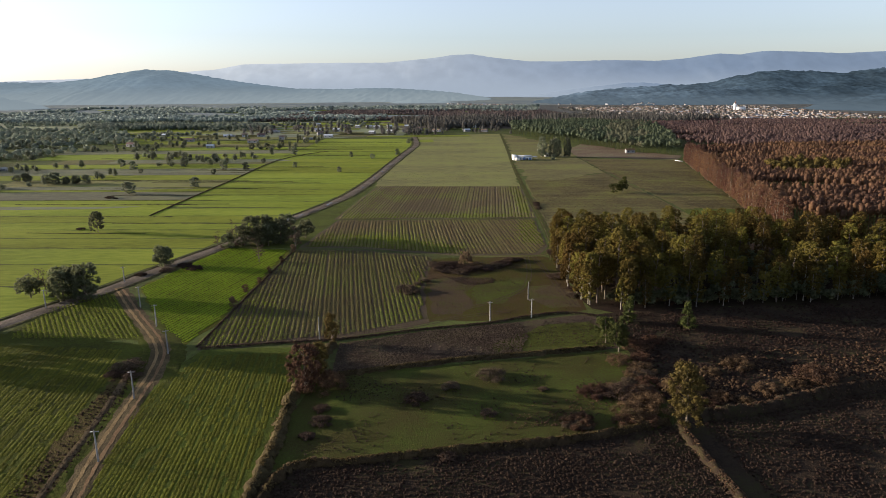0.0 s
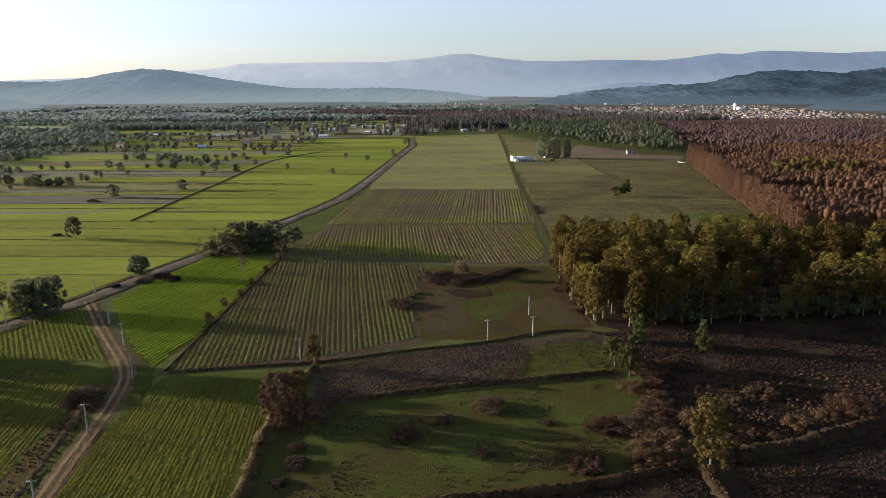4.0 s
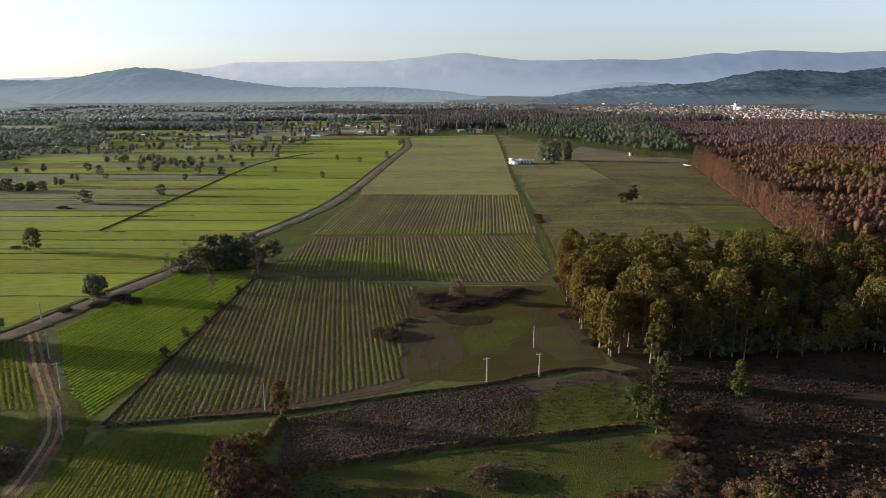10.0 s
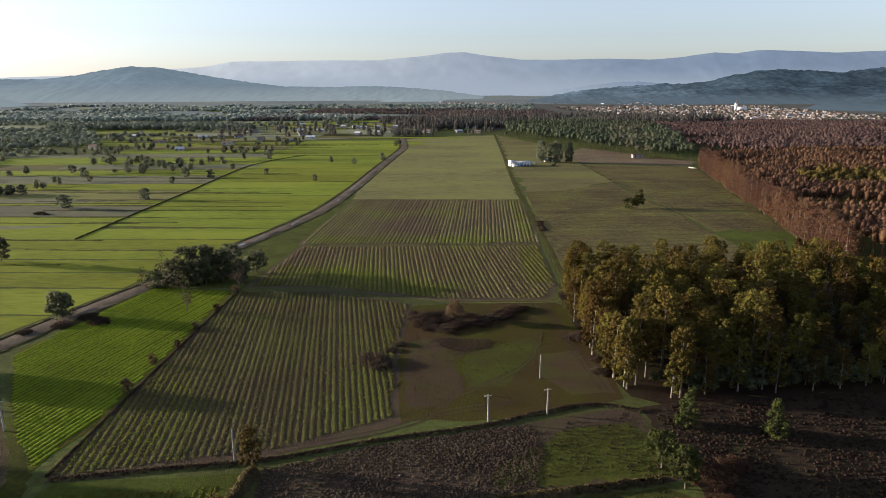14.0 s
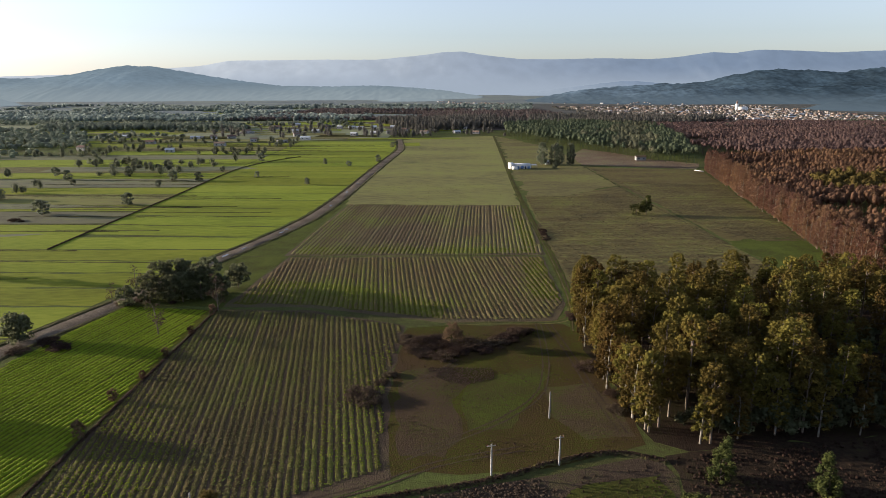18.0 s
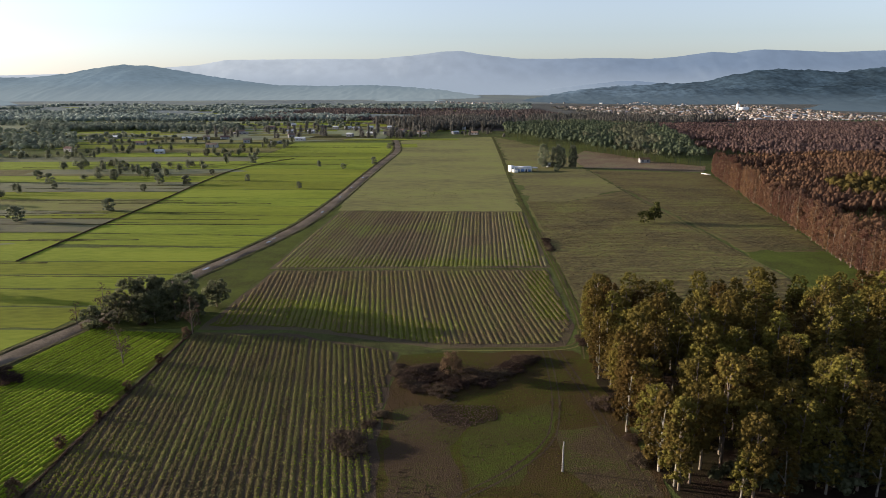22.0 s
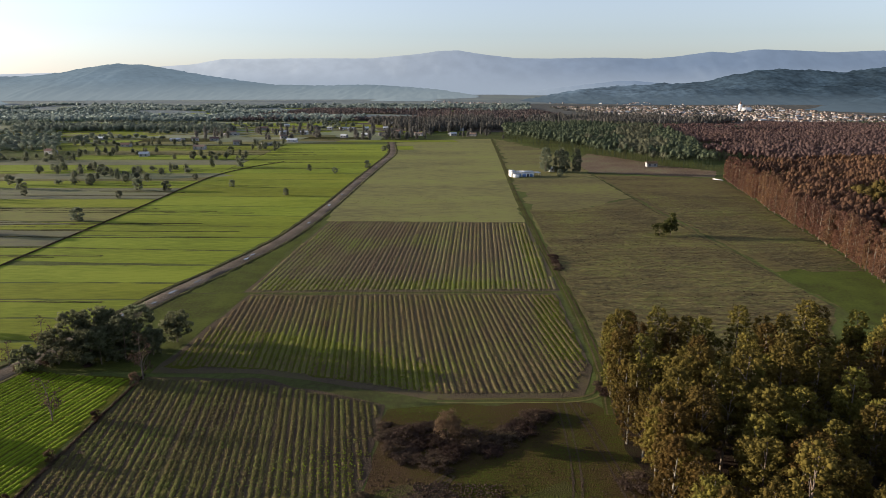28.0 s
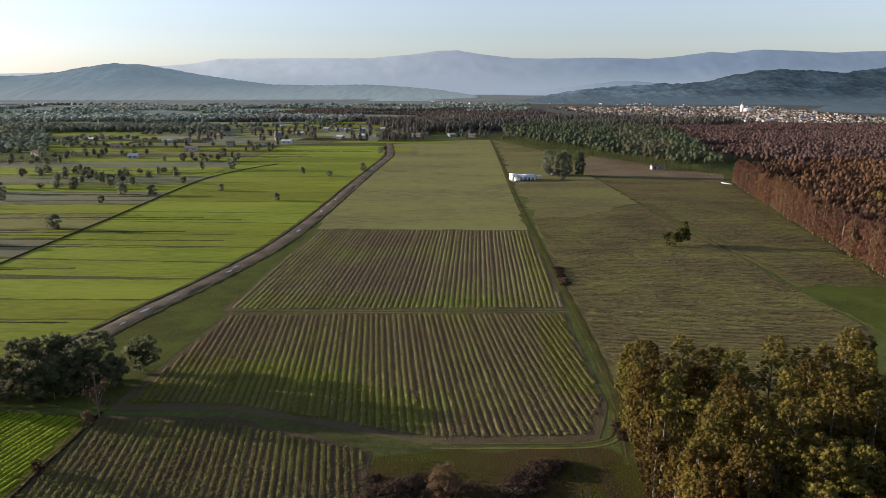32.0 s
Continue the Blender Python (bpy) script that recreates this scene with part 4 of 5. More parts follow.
def wood_mass(name, places, heights, widths, per, leaf, material, label, seed, base=0.62, core=0.6):
    """A far wood as one mass: for each place a thin stem, an uneven inner crown and leaf sprays round it."""
    rng = np.random.default_rng(seed)
    n, k = len(places), len(BALL)
    i = np.repeat(np.arange(n), per)
    u = rng.uniform(0, 1, n * per)
    u = 1 - (1 - u) ** 0.9
    prof = np.sqrt(np.clip(1 - ((u - 0.45) / 0.62) ** 2, 0.04, 1))
    ang, rr = rng.uniform(0, 2 * np.pi, n * per), np.sqrt(rng.uniform(0.4, 1.1, n * per)) * prof * widths[i]
    h = heights[i]
    at = np.stack([places[i, 0] + rr * np.cos(ang), places[i, 1] + rr * np.sin(ang), h * (base + (1 - base) * u)], 1)
    nor = np.stack([np.cos(ang), np.sin(ang), 0.4 + u], 1) + rng.normal(size=(n * per, 3)) * 0.25
    nor /= np.linalg.norm(nor, axis=1)[:, None]
    a = np.cross(nor, rng.normal(size=(n * per, 3)))
    a /= np.linalg.norm(a, axis=1)[:, None]
    b = np.cross(nor, a)
    s = (leaf * rng.uniform(0.6, 1.4, n * per))[:, None]
    v = np.stack([at - a * s, at + b * s * 0.8, at + a * s, at - b * s * 0.8], 1).reshape(-1, 3)
    t = np.stack([[places[:, 0] + dx, places[:, 1] + dy, zz] for dx, dy, zz in ((-0.12, 0, heights * 0), (0.12, 0, heights * 0), (0.06, 0, heights * 0.8), (-0.06, 0, heights * 0.8))], 0)
    t = np.transpose(t, (2, 0, 1)).reshape(-1, 3)
    f = np.arange(4 * (n * per + n)).reshape(-1, 4)
    half = heights * (1 - base) * 0.48
    c = BALL[None] * rng.uniform(0.75, 1.2, (n, k, 1)) * (np.stack([widths, widths, half / core], 1) * core)[:, None]
    c[..., :2] += places[:, None]
    c[..., 2] += (heights * base + half)[:, None]
    tri = np.concatenate([f[:, [0, 1, 2]], f[:, [0, 2, 3]], (BALL_TRIS[None] + (np.arange(n) * k)[:, None, None]).reshape(-1, 3) + 4 * (n * per + n)])
    return stuff(name, mesh_np(name, np.concatenate([v, t, c.reshape(-1, 3)]), tri, material, True), label, "wood")


def wood_lumps(name, places, heights, widths, material, label, seed, rough=0.3, low=0.12, ground=None):
    """A far wood as one mass of uneven crowns, each a lumpy shell."""
    rng = np.random.default_rng(seed)
    unit, tris = BALL, BALL_TRIS
    n, k = len(places), len(unit)
    r = 1 + rng.uniform(-rough, rough, (n, k))
    v = unit[None] * r[..., None]
    half = heights * (1 - low) / 2
    v = v * np.stack([widths, widths, half], 1)[:, None]
    v[..., :2] += places[:, None]
    v[..., 2] += (heights * low + half)[:, None]
    if ground:
        v[..., 2] += np.array([ground(x, y) for x, y in places])[:, None]
    f = tris[None] + (np.arange(n) * k)[:, None, None]
    return stuff(name, mesh_np(name, v.reshape(-1, 3), f.reshape(-1, 3), material, True), label, "wood")


rng = np.random.default_rng(9)
RED_NEAR = [(234, 622), (214, 536), (203, 482), (190, 413), (182, 377), (172, 330), (172, 300), (420, 300), (520, 420), (560, 640), (480, 660), (300, 655)]
pl = scatter(rng, RED_NEAR, 3.9)
gap = np.array([noise.noise((x * 0.012, y * 0.02, 3.0)) for x, y in pl])
pl = pl[(gap > -0.42) & ~inside([(226, 450), (272, 444), (302, 486), (262, 514), (234, 492)], pl[:, 0], pl[:, 1])]
wood_mass("russet_wood", pl, rng.uniform(13.5, 16.4, len(pl)), rng.uniform(1.9, 2.8, len(pl)), 22, 0.34, "leaf_red", "dense bare russet plantation wood", 1)
RED_FAR = [(300, 668), (480, 668), (620, 640), (900, 820), (1000, 1130), (620, 1230), (420, 1330), (340, 1180), (300, 900), (262, 760)]
pl = scatter(rng, RED_FAR, 5.2)
gap = np.array([noise.noise((x * 0.005, y * 0.012, 8.0)) for x, y in pl])
pl = pl[gap > -0.3]
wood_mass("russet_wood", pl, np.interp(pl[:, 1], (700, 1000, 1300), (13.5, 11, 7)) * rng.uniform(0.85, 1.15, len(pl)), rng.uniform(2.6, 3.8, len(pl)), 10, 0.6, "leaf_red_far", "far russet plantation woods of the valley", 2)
GREENISH = [(228, 452), (272, 446), (300, 486), (262, 512), (236, 490)]
pl = scatter(rng, GREENISH, 6)
wood_mass("green_copse", pl, rng.uniform(13, 19, len(pl)), rng.uniform(2.5, 4.0, len(pl)), 50, 0.5, "leaf_gold", "olive green copse amid the russet wood", 3)
def patchy(poly, gap, fx, fy, seed, least):
    """Places in a polygon, kept where a broad noise is high."""
    pl = scatter(rng, poly, gap)
    return pl[np.array([noise.noise((x * fx, y * fy, seed)) for x, y in pl]) > least]


PINES = [(101, 965), (131, 886), (163, 808), (183, 736), (210, 684), (236, 658), (262, 760), (300, 900), (330, 1060), (240, 1180), (110, 1120)]
pl = scatter(rng, PINES, 6.2)
side = np.array([noise.noise((x * 0.02, y * 0.02, 4.0)) for x, y in pl]) * 1.2 + 0.5 - abs(pl[:, 0] - 0.27 * pl[:, 1]) / 45
east, westp = pl[side > 0], pl[side <= 0]
wood_mass("pine_wood", westp, rng.uniform(11, 17, len(westp)), rng.uniform(2.8, 4.2, len(westp)), 44, 0.5, "leaf_conifer", "dark green pine wood behind the farm", 4)
wood_mass("olive_wood", east, rng.uniform(11, 18, len(east)), rng.uniform(3.0, 4.4, len(east)), 60, 0.5, "leaf_olive", "olive green eucalyptus wood beside the pines", 14)
BELT = [(-20, 1090), (60, 1140), (240, 1180), (420, 1180), (560, 1330), (360, 1440), (60, 1420), (-110, 1330)]
pl = patchy(BELT, 8.0, 0.01, 0.014, 5.0, -0.2)
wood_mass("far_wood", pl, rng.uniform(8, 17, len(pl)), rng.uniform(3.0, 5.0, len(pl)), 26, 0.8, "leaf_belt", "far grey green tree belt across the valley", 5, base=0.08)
pl = patchy([(-420, 1430), (240, 1420), (300, 1640), (260, 1900), (-320, 2000)], 10.5, 0.004, 0.009, 8.0, -0.2)
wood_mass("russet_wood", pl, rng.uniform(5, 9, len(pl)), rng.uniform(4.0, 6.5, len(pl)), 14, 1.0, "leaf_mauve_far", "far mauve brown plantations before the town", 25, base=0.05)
pl = patchy([(280, 1080), (900, 1000), (1250, 1100), (900, 1180), (600, 1250), (330, 1330)], 9.0, 0.006, 0.012, 15.0, 0.12)
wood_mass("far_wood", pl, rng.uniform(7, 11, len(pl)), rng.uniform(3.5, 6.0, len(pl)), 16, 0.9, "leaf_conifer", "dark green pine stand amid russet woods", 26, base=0.05)
# hedges and copses of the western plain
pl = patchy([(-450, 680), (-385, 820), (-500, 1050), (-650, 1300), (-920, 1720), (-1700, 1720), (-950, 700)], 14.0, 0.006, 0.012, 51.0, -0.12)
wood_mass("western_wood", pl, rng.uniform(4, 8, len(pl)), rng.uniform(3.5, 6.0, len(pl)), 10, 0.9, "leaf_hedge", "broad haze-paled grey green wood of the western plain", 29, base=0.02, core=0.86)
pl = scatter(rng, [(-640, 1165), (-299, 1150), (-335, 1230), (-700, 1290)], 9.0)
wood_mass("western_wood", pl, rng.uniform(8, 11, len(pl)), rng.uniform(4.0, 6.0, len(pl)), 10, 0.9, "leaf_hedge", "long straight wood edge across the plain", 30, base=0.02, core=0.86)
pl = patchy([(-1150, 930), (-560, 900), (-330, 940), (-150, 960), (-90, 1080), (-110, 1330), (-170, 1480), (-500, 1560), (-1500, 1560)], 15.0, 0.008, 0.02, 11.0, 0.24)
wood_mass("far_wood", pl, rng.uniform(3.5, 8, len(pl)), rng.uniform(2.6, 5.5, len(pl)), 10, 0.9, "leaf_hedge", "haze-paled grey green hedges and copses of the plain", 6, base=0.02, core=0.86)
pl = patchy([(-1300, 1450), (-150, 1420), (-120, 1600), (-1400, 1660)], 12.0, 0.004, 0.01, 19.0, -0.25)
wood_mass("far_wood", pl, rng.uniform(6, 11, len(pl)), rng.uniform(5.0, 8.0, len(pl)), 10, 2.2, "leaf_far", "long haze-paled wood across the western plain", 27, base=0.02, core=0.86)
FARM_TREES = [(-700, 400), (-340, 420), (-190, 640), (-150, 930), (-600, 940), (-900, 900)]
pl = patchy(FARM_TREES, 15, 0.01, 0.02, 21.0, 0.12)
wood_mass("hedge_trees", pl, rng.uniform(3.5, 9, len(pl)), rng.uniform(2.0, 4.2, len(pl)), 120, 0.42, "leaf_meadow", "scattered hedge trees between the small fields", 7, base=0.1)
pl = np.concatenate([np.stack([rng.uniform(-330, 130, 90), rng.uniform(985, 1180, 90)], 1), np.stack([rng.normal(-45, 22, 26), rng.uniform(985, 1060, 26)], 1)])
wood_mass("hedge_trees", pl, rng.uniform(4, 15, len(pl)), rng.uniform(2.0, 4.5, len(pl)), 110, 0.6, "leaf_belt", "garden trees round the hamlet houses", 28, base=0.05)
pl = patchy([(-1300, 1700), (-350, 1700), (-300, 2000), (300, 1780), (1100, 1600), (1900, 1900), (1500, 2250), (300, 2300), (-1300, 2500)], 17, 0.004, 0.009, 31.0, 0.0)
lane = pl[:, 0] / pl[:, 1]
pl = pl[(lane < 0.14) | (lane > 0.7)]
wood_mass("far_wood", pl, rng.uniform(5, 10, len(pl)), rng.uniform(5.0, 10.0, len(pl)), 10, 2.8, "leaf_far", "far haze-paled woods and hedges before the hills", 8, base=0.02, core=0.86)

# single trees and bushes
rng = np.random.default_rng(12)
dark = [tree_proto("broadleaf_tree", 90 + i, (12.5, 11.5, 13)[i], (5.0, 4.6, 5.4)[i], 0.2, 120, 46, 0.2, "leaf_dark", "trunk_dark", "dark dense broadleaf tree beside the road", group="roadside trees", clump_r=1.05, core=True, limbs=14) for i in range(3)]
spread(dark, [(-84, 293), (-79, 297), (-89, 297), (-128, 217), (-134, 219), (-81, 292), (-76, 295), (-86, 299), (-131, 214), (-74.5, 299), (-92, 292), (-124, 215), (-176, 325), (-83, 301), (-150, 170), (-158, 166), (-149, 160)], rng, 0.78, 1.0)
small = [tree_proto("small_tree", 95 + i, 6.0, 2.6, 0.3, 36, 40, 0.26, "leaf_dark", "trunk_dark", "small rounded dark green tree", group="small field trees", clump_r=0.9) for i in range(2)]
spread(small, [(-67, 307), (-98, 288), (-70, 298), (-114, 257), (-114.8, 258.5), (-144, 217)], rng, 0.7, 1.5)
pale = [tree_proto("small_tree", 195 + i, 6.0, 2.6, 0.3, 40, 40, 0.26, "leaf_meadow", "trunk_dark", "small rounded grey green tree between meadows", group="small field trees", clump_r=0.9) for i in range(2)]
spread(pale, [(-73, 664), (-162, 712), (-174, 631), (-176, 581), (-196, 581), (-194, 550), (-240, 606), (-183, 478), (-318, 698), (-201, 815), (-226, 776), (-208, 776), (-97, 681), (-90, 557), (-136, 596), (-260, 560), (-280, 590), (-300, 610), (-230, 640), (-46, 845), (-43, 865), (-50, 700), (105, 640)], rng, 0.7, 1.4)
clump = [tree_proto("hedge_tree", 200 + i, (8.5, 7.0)[i], (4.2, 3.8)[i], 0.2, 70, 44, 0.24, "leaf_meadow", "trunk_dark", "grey green hedge tree in a dense clump", group="meadow hedge clumps", clump_r=1.1, core=True) for i in range(2)]
spread(clump, [(-335, 511), (-329, 515), (-305, 500), (-298, 499), (-290, 500), (-283, 501), (-275, 501), (-306, 693), (-282, 691), (-270, 685), (-217, 447)], rng, 0.7, 1.15)
thin = [tree_proto("bare_tree", 98, 10, 2.6, 2.0, 24, 14, 0.2, "leaf_brown", "trunk_dark", "thin half bare tree by the road", group="bare trees", clump_r=1.0, limbs=14)]
spread(thin, [(-99, 298), (-95, 300), (-104, 291), (-144, 222), (-141, 221), (-66.5, 283), (-77, 262)], rng, 0.6, 1.1)
shrub = [tree_proto("field_shrub", 190 + i, 4.8, 1.7, 0.2, 34, 40, 0.15, ("leaf_willow", "leaf_rust")[i], "trunk_dark", "golden brown shrub between two crop fields", group="field edge shrubs", clump_r=0.7, core=True) for i in range(2)]
spread(shrub, [(-66.6, 279), (-69, 232.5), (-68.5, 246), (-70.5, 221), (-67.5, 262), (-69.8, 205)], rng, 0.45, 0.8)
farm = [tree_proto("farm_tree", 110 + i, 20, 4.8, 0.3, 100, 40, 0.34, "leaf_meadow", "trunk", "tall olive tree beside the farm building", group="farm trees", clump_r=1.4, shape="column") for i in range(2)]
spread(farm, [(98, 666), (109, 667), (113, 663), (123, 665)], rng, 0.9, 1.1)
lone = tree_proto("lone_tree", 120, 10.5, 3.4, 1.0, 40, 46, 0.32, "leaf_pine", "trunk_dark", "lone dark green tree in the brown field", clump_r=1.3, at=(119, 436, 0))
lone_b = tree_proto("lone_tree", 121, 6.5, 4.0, 0.5, 30, 40, 0.3, "leaf_pine", "trunk_dark", "smaller green bush tree beside the lone tree", clump_r=1.1, at=(113, 434, 0))
hedge = tree_proto("hedge_tree", 130, 12.0, 4.0, 0.5, 130, 44, 0.16, "leaf_rust", "trunk_dark", "russet brown half bare hedgerow tree on the field bank", clump_r=0.95, at=(-33.5, 143, 0), core=True, limbs=16)
hedge_b = tree_proto("hedge_tree", 131, 9.5, 3.0, 0.5, 80, 44, 0.16, "leaf_gold", "trunk_dark", "golden leaved hedgerow tree on the field bank", clump_r=0.9, at=(-32, 150, 0), core=True, limbs=12)
small_h = tree_proto("hedge_tree", 132, 9.0, 2.1, 0.4, 60, 40, 0.16, "leaf_gold", "trunk_dark", "slim golden green shrub tree beside a pole", clump_r=0.75, at=(-32.0, 172.5, 0), core=True)
tall = tree_proto("tall_tree", 133, 14.5, 3.7, 0.8, 150, 44, 0.15, "leaf_gold", "trunk_dark", "tall leafy yellow green tree on a bank", clump_r=0.95, at=(50, 124.5, 0), core=True, limbs=12)
for i, (x, y, h, r) in enumerate([(46.5, 165.5, 7.6, 2.7), (44.5, 172, 7.4, 2.9)]):
    tree_proto("stone_pine", 140 + i, h, r, h * 0.24, 80, 60, 0.14, "leaf_pine", "trunk_dark", "round headed green pine above the ditch", at=(x, y, 0), clump_r=0.75, core=True, lean=0.2)
cones = [tree_proto("young_pine", 145 + i, 8.2, 2.7, 0.5, 70, 50, 0.15, "leaf_pine", "trunk_dark", "young conical pine before the grove", shape="cone", clump_r=0.8, core=True) for i in range(2)]
spread(cones, [(55, 188), (71, 182.5)], rng, 0.95, 1.1)
# trees west of the crop fields, whose shadows fall over them
west = [tree_proto("field_tree", 150 + i, 22, 5.0, 3, 46, 44, 0.5, "leaf_dark", "trunk_dark", "large dark tree at the western field edge", group="western trees", clump_r=1.9, core=True) for i in range(2)]
spread(west, [(-153, 184), (-160, 188), (-168, 186)], rng, 0.9, 1.05)


brown = [bush_proto(160 + i, (2.4, 1.8, 3.0)[i], (2.2, 1.6, 3.0)[i], "leaf_brown", "russet bramble bush on rough grass", 44, 80, 0.1, "bramble_bush", "bramble bushes") for i in range(3)]
spots = [(-7, 138), (1, 144.5), (11, 150), (9, 131), (23, 143), (33, 142), (36, 140), (29, 126), (0, 114), (26, 126), (41, 140), (42, 136), (40, 128), (44, 130), (46, 135), (47, 142), (44, 146), (48, 150), (50, 156),
         (-5, 258), (0, 254), (5, 251), (9, 247), (14, 249), (18, 252), (2, 245), (-3, 249), (27, 261), (24, 260), (30, 262), (45, 277), (46, 273), (-8, 233), (-12, 219), (-14, 222), (-10, 229), (43, 214), (44, 222), (42, 236),
         (-100, 252), (-105, 256), (-110, 250), (-118, 244), (-82, 157), (-84, 153), (-79, 152), (-100, 290), (-95, 293), (-84, 291), (-217, 428), (-222, 430), (-188, 331), (-28, 134), (-27, 128), (-29, 122), (-32, 152)]
spread(brown, spots, rng, 0.6, 1.35, flat=0.62)
for x, y in [(-4, 254), (1, 250), (4, 256), (12, 252), (16, 248), (20, 253), (6, 244), (-1, 246), (23, 256)]:
    cp = copy_thing(brown[int(rng.integers(3))], pose(0, 0, 0))
    cp.matrix_basis = pose(x, y, 0, 0, 0, rng.uniform(0, 360)) @ Matrix.Diagonal((1.5, 1.5, 0.6, 1))
for x, y in ((54.5, 378), (54.8, 383), (55.2, 388), (55.4, 393), (55.8, 398)):
    cp = copy_thing(brown[1], pose(0, 0, 0))
    cp.matrix_basis = pose(x, y, 0, 0, 0, rng.uniform(0, 360)) @ Matrix.Diagonal((1.0, 1.3, 0.55, 1))
rust = [bush_proto(165 + i, (4.2, 3.2)[i], (2.6, 2.0)[i], "leaf_rust", "large rust coloured bracken thicket", 52, 84, 0.1, "bracken_thicket", "bracken thickets") for i in range(2)]
spread(rust, [(40, 130), (43, 127), (38, 127), (45, 133), (47, 138), (44, 138), (48, 145), (46, 150), (49, 153), (51, 160), (45, 158), (34, 141), (38, 143), (58, 134), (63, 138), (68, 136), (75, 141), (83, 145), (90, 148), (60, 147), (66, 152), (74, 156), (55, 142), (28, 127), (52, 168), (58, 172), (-30, 150), (-29, 145)], rng, 0.6, 1.3)
rb = bush_proto(170, 2.6, 8.5, "leaf_willow", "tall russet willow thicket in the clearing", 50, 110, 0.1, "willow_thicket")
rb.location = (8, 252.5, 0)

# tussocks and weeds
def tussocks(poly, gap, r, h, material, label, seed, keep=-1.0, freq=0.08, per=7, core=0.66):
    rng = np.random.default_rng(seed)
    pl = scatter(rng, poly, gap)
    if keep > -1:
        pl = pl[np.array([noise.fractal((x * freq, y * freq, seed), 0.8, 2.2, 4) + rng.normal() * 0.25 for x, y in pl]) > keep]
    n = len(pl)
    c = np.stack([pl[:, 0], pl[:, 1], rng.uniform(0.1, 0.35, n) * h], 1)
    stuff("tussocks", clumps_mesh("tussocks", rng, c, r * rng.uniform(0.4, 1.3, n), per, 0.12, material, core, 0.6, 0.7), label, "tussocks")


tussocks([(-32, 110), (0, 115), (47, 126), (52, 100), (60, 40), (-34, 40)], 0.72, 0.46, 0.5, "leaf_tuss", "brown heather and bracken tussocks", 31, -0.45)
tussocks([(54, 127), (104, 142), (150, 148), (150, 60), (60, 60)], 0.82, 0.48, 0.5, "leaf_tuss", "brown heather and bracken tussocks", 32, -0.45)
tussocks([(52, 132), (104, 146), (170, 160), (180, 212), (48, 195)], 0.95, 0.56, 0.6, "leaf_tuss", "brown bracken over the shaded scrub", 33, -0.25)
tussocks([(54, 132), (80, 140), (120, 152), (120, 172), (60, 160)], 1.0, 0.6, 0.8, "leaf_rust", "rust bracken clumps over the scrub", 43, 0.0)
tussocks([(-30, 173), (-6, 182), (22, 189), (24, 178), (20, 166), (1, 161), (-29, 153)], 0.62, 0.38, 0.5, "leaf_mauve", "grey mauve dead weeds on the ditch strip", 34, -0.5)
tussocks([(2, 182), (46, 194), (47, 169), (12, 164)], 1.2, 0.35, 0.4, "leaf_tuss", "brown weeds over the ditch grass", 44, 0.0)
tussocks([(-29, 150), (0, 158), (43, 166), (47, 128), (0, 117), (-29, 112)], 1.3, 0.34, 0.35, "leaf_tuss", "tussocks dotted over green pasture", 35, 0.25)
tussocks([(16, 168), (24, 180), (32, 186), (45, 188), (45, 171)], 0.7, 0.16, 0.1, "tuft", "grass tufts along the ditch", 49, -0.3, core=0)
tussocks([(10, 124), (46, 130), (46, 142), (20, 136)], 1.0, 0.4, 0.4, "leaf_rust", "rust weeds over the pasture corner", 45, 0.0)
tussocks([(-70, 98), (-75, 137), (-78, 156), (-84, 158), (-82, 140), (-78, 98)], 0.9, 0.35, 0.4, "leaf_tuss", "brown weeds beside the dirt track", 47, -0.1)
tussocks([(0, 238), (18, 237), (18, 231), (9, 227), (4, 231)], 0.6, 0.3, 0.3, "leaf_mauve", "low mauve dead brush in the clearing", 48, -0.6)
tussocks([(-6, 192), (-8, 222), (-5, 264), (40, 266), (44, 200)], 1.6, 0.3, 0.25, "leaf_brown", "weeds in the grass clearing", 36, 0.2)
tussocks([(-29, 150), (0, 158), (43, 166), (47, 128), (0, 117), (-29, 112)], 1.0, 0.13, 0.08, "tuft", "grass tufts over the pasture", 38, 0.0, core=0)
tussocks([(-6, 192), (-8, 222), (-5, 264), (40, 266), (44, 200)], 1.0, 0.13, 0.08, "tuft", "grass tufts over the clearing", 39, 0.0, core=0)
tussocks([(53, 355), (57, 430), (62, 500), (126, 510), (126, 460), (134, 400), (134, 332), (108, 292), (52, 294)], 2.2, 0.3, 0.15, "leaf_tuss", "low brown stubble weeds", 37, 0.1)
tussocks([(-51, 476), (-49, 560), (58, 552), (53, 470)], 2.4, 0.3, 0.15, "tuft", "low weeds over the olive stubble", 46, 0.1)


# ---- poles ----
def pole(x, y, h, turn, arm=True):
    ob = thing("utility_pole", "pale concrete utility pole with a crossarm" if arm else "plain pale wooden pole", "pole", "utility poles", (x, y, 0))
    ob.rotation_euler = (0, 0, radians(turn))
    part("mast", mesh_np("mast", *tube([(0, 0, -0.4), (0, 0, h * 0.5), (0, 0, h)], [0.21, 0.18, 0.13], 8), "pole", True), ob)
    if arm:
        part("crossarm", mesh_np("crossarm", *boxes([(0, 0.16, h - 0.45, 1.7, 0.12, 0.14)]), "metal"), ob, "dark steel crossarm")
        for dx in (-0.75, 0.0, 0.75):
            part("insulator", mesh_np("insulator", *tube([(dx, 0.16, h - 0.38), (dx, 0.16, h - 0.25), (dx, 0.16, h - 0.12)], [0.05, 0.09, 0.04], 7), "ceramic"), ob, "brown ceramic insulator")
    return ob


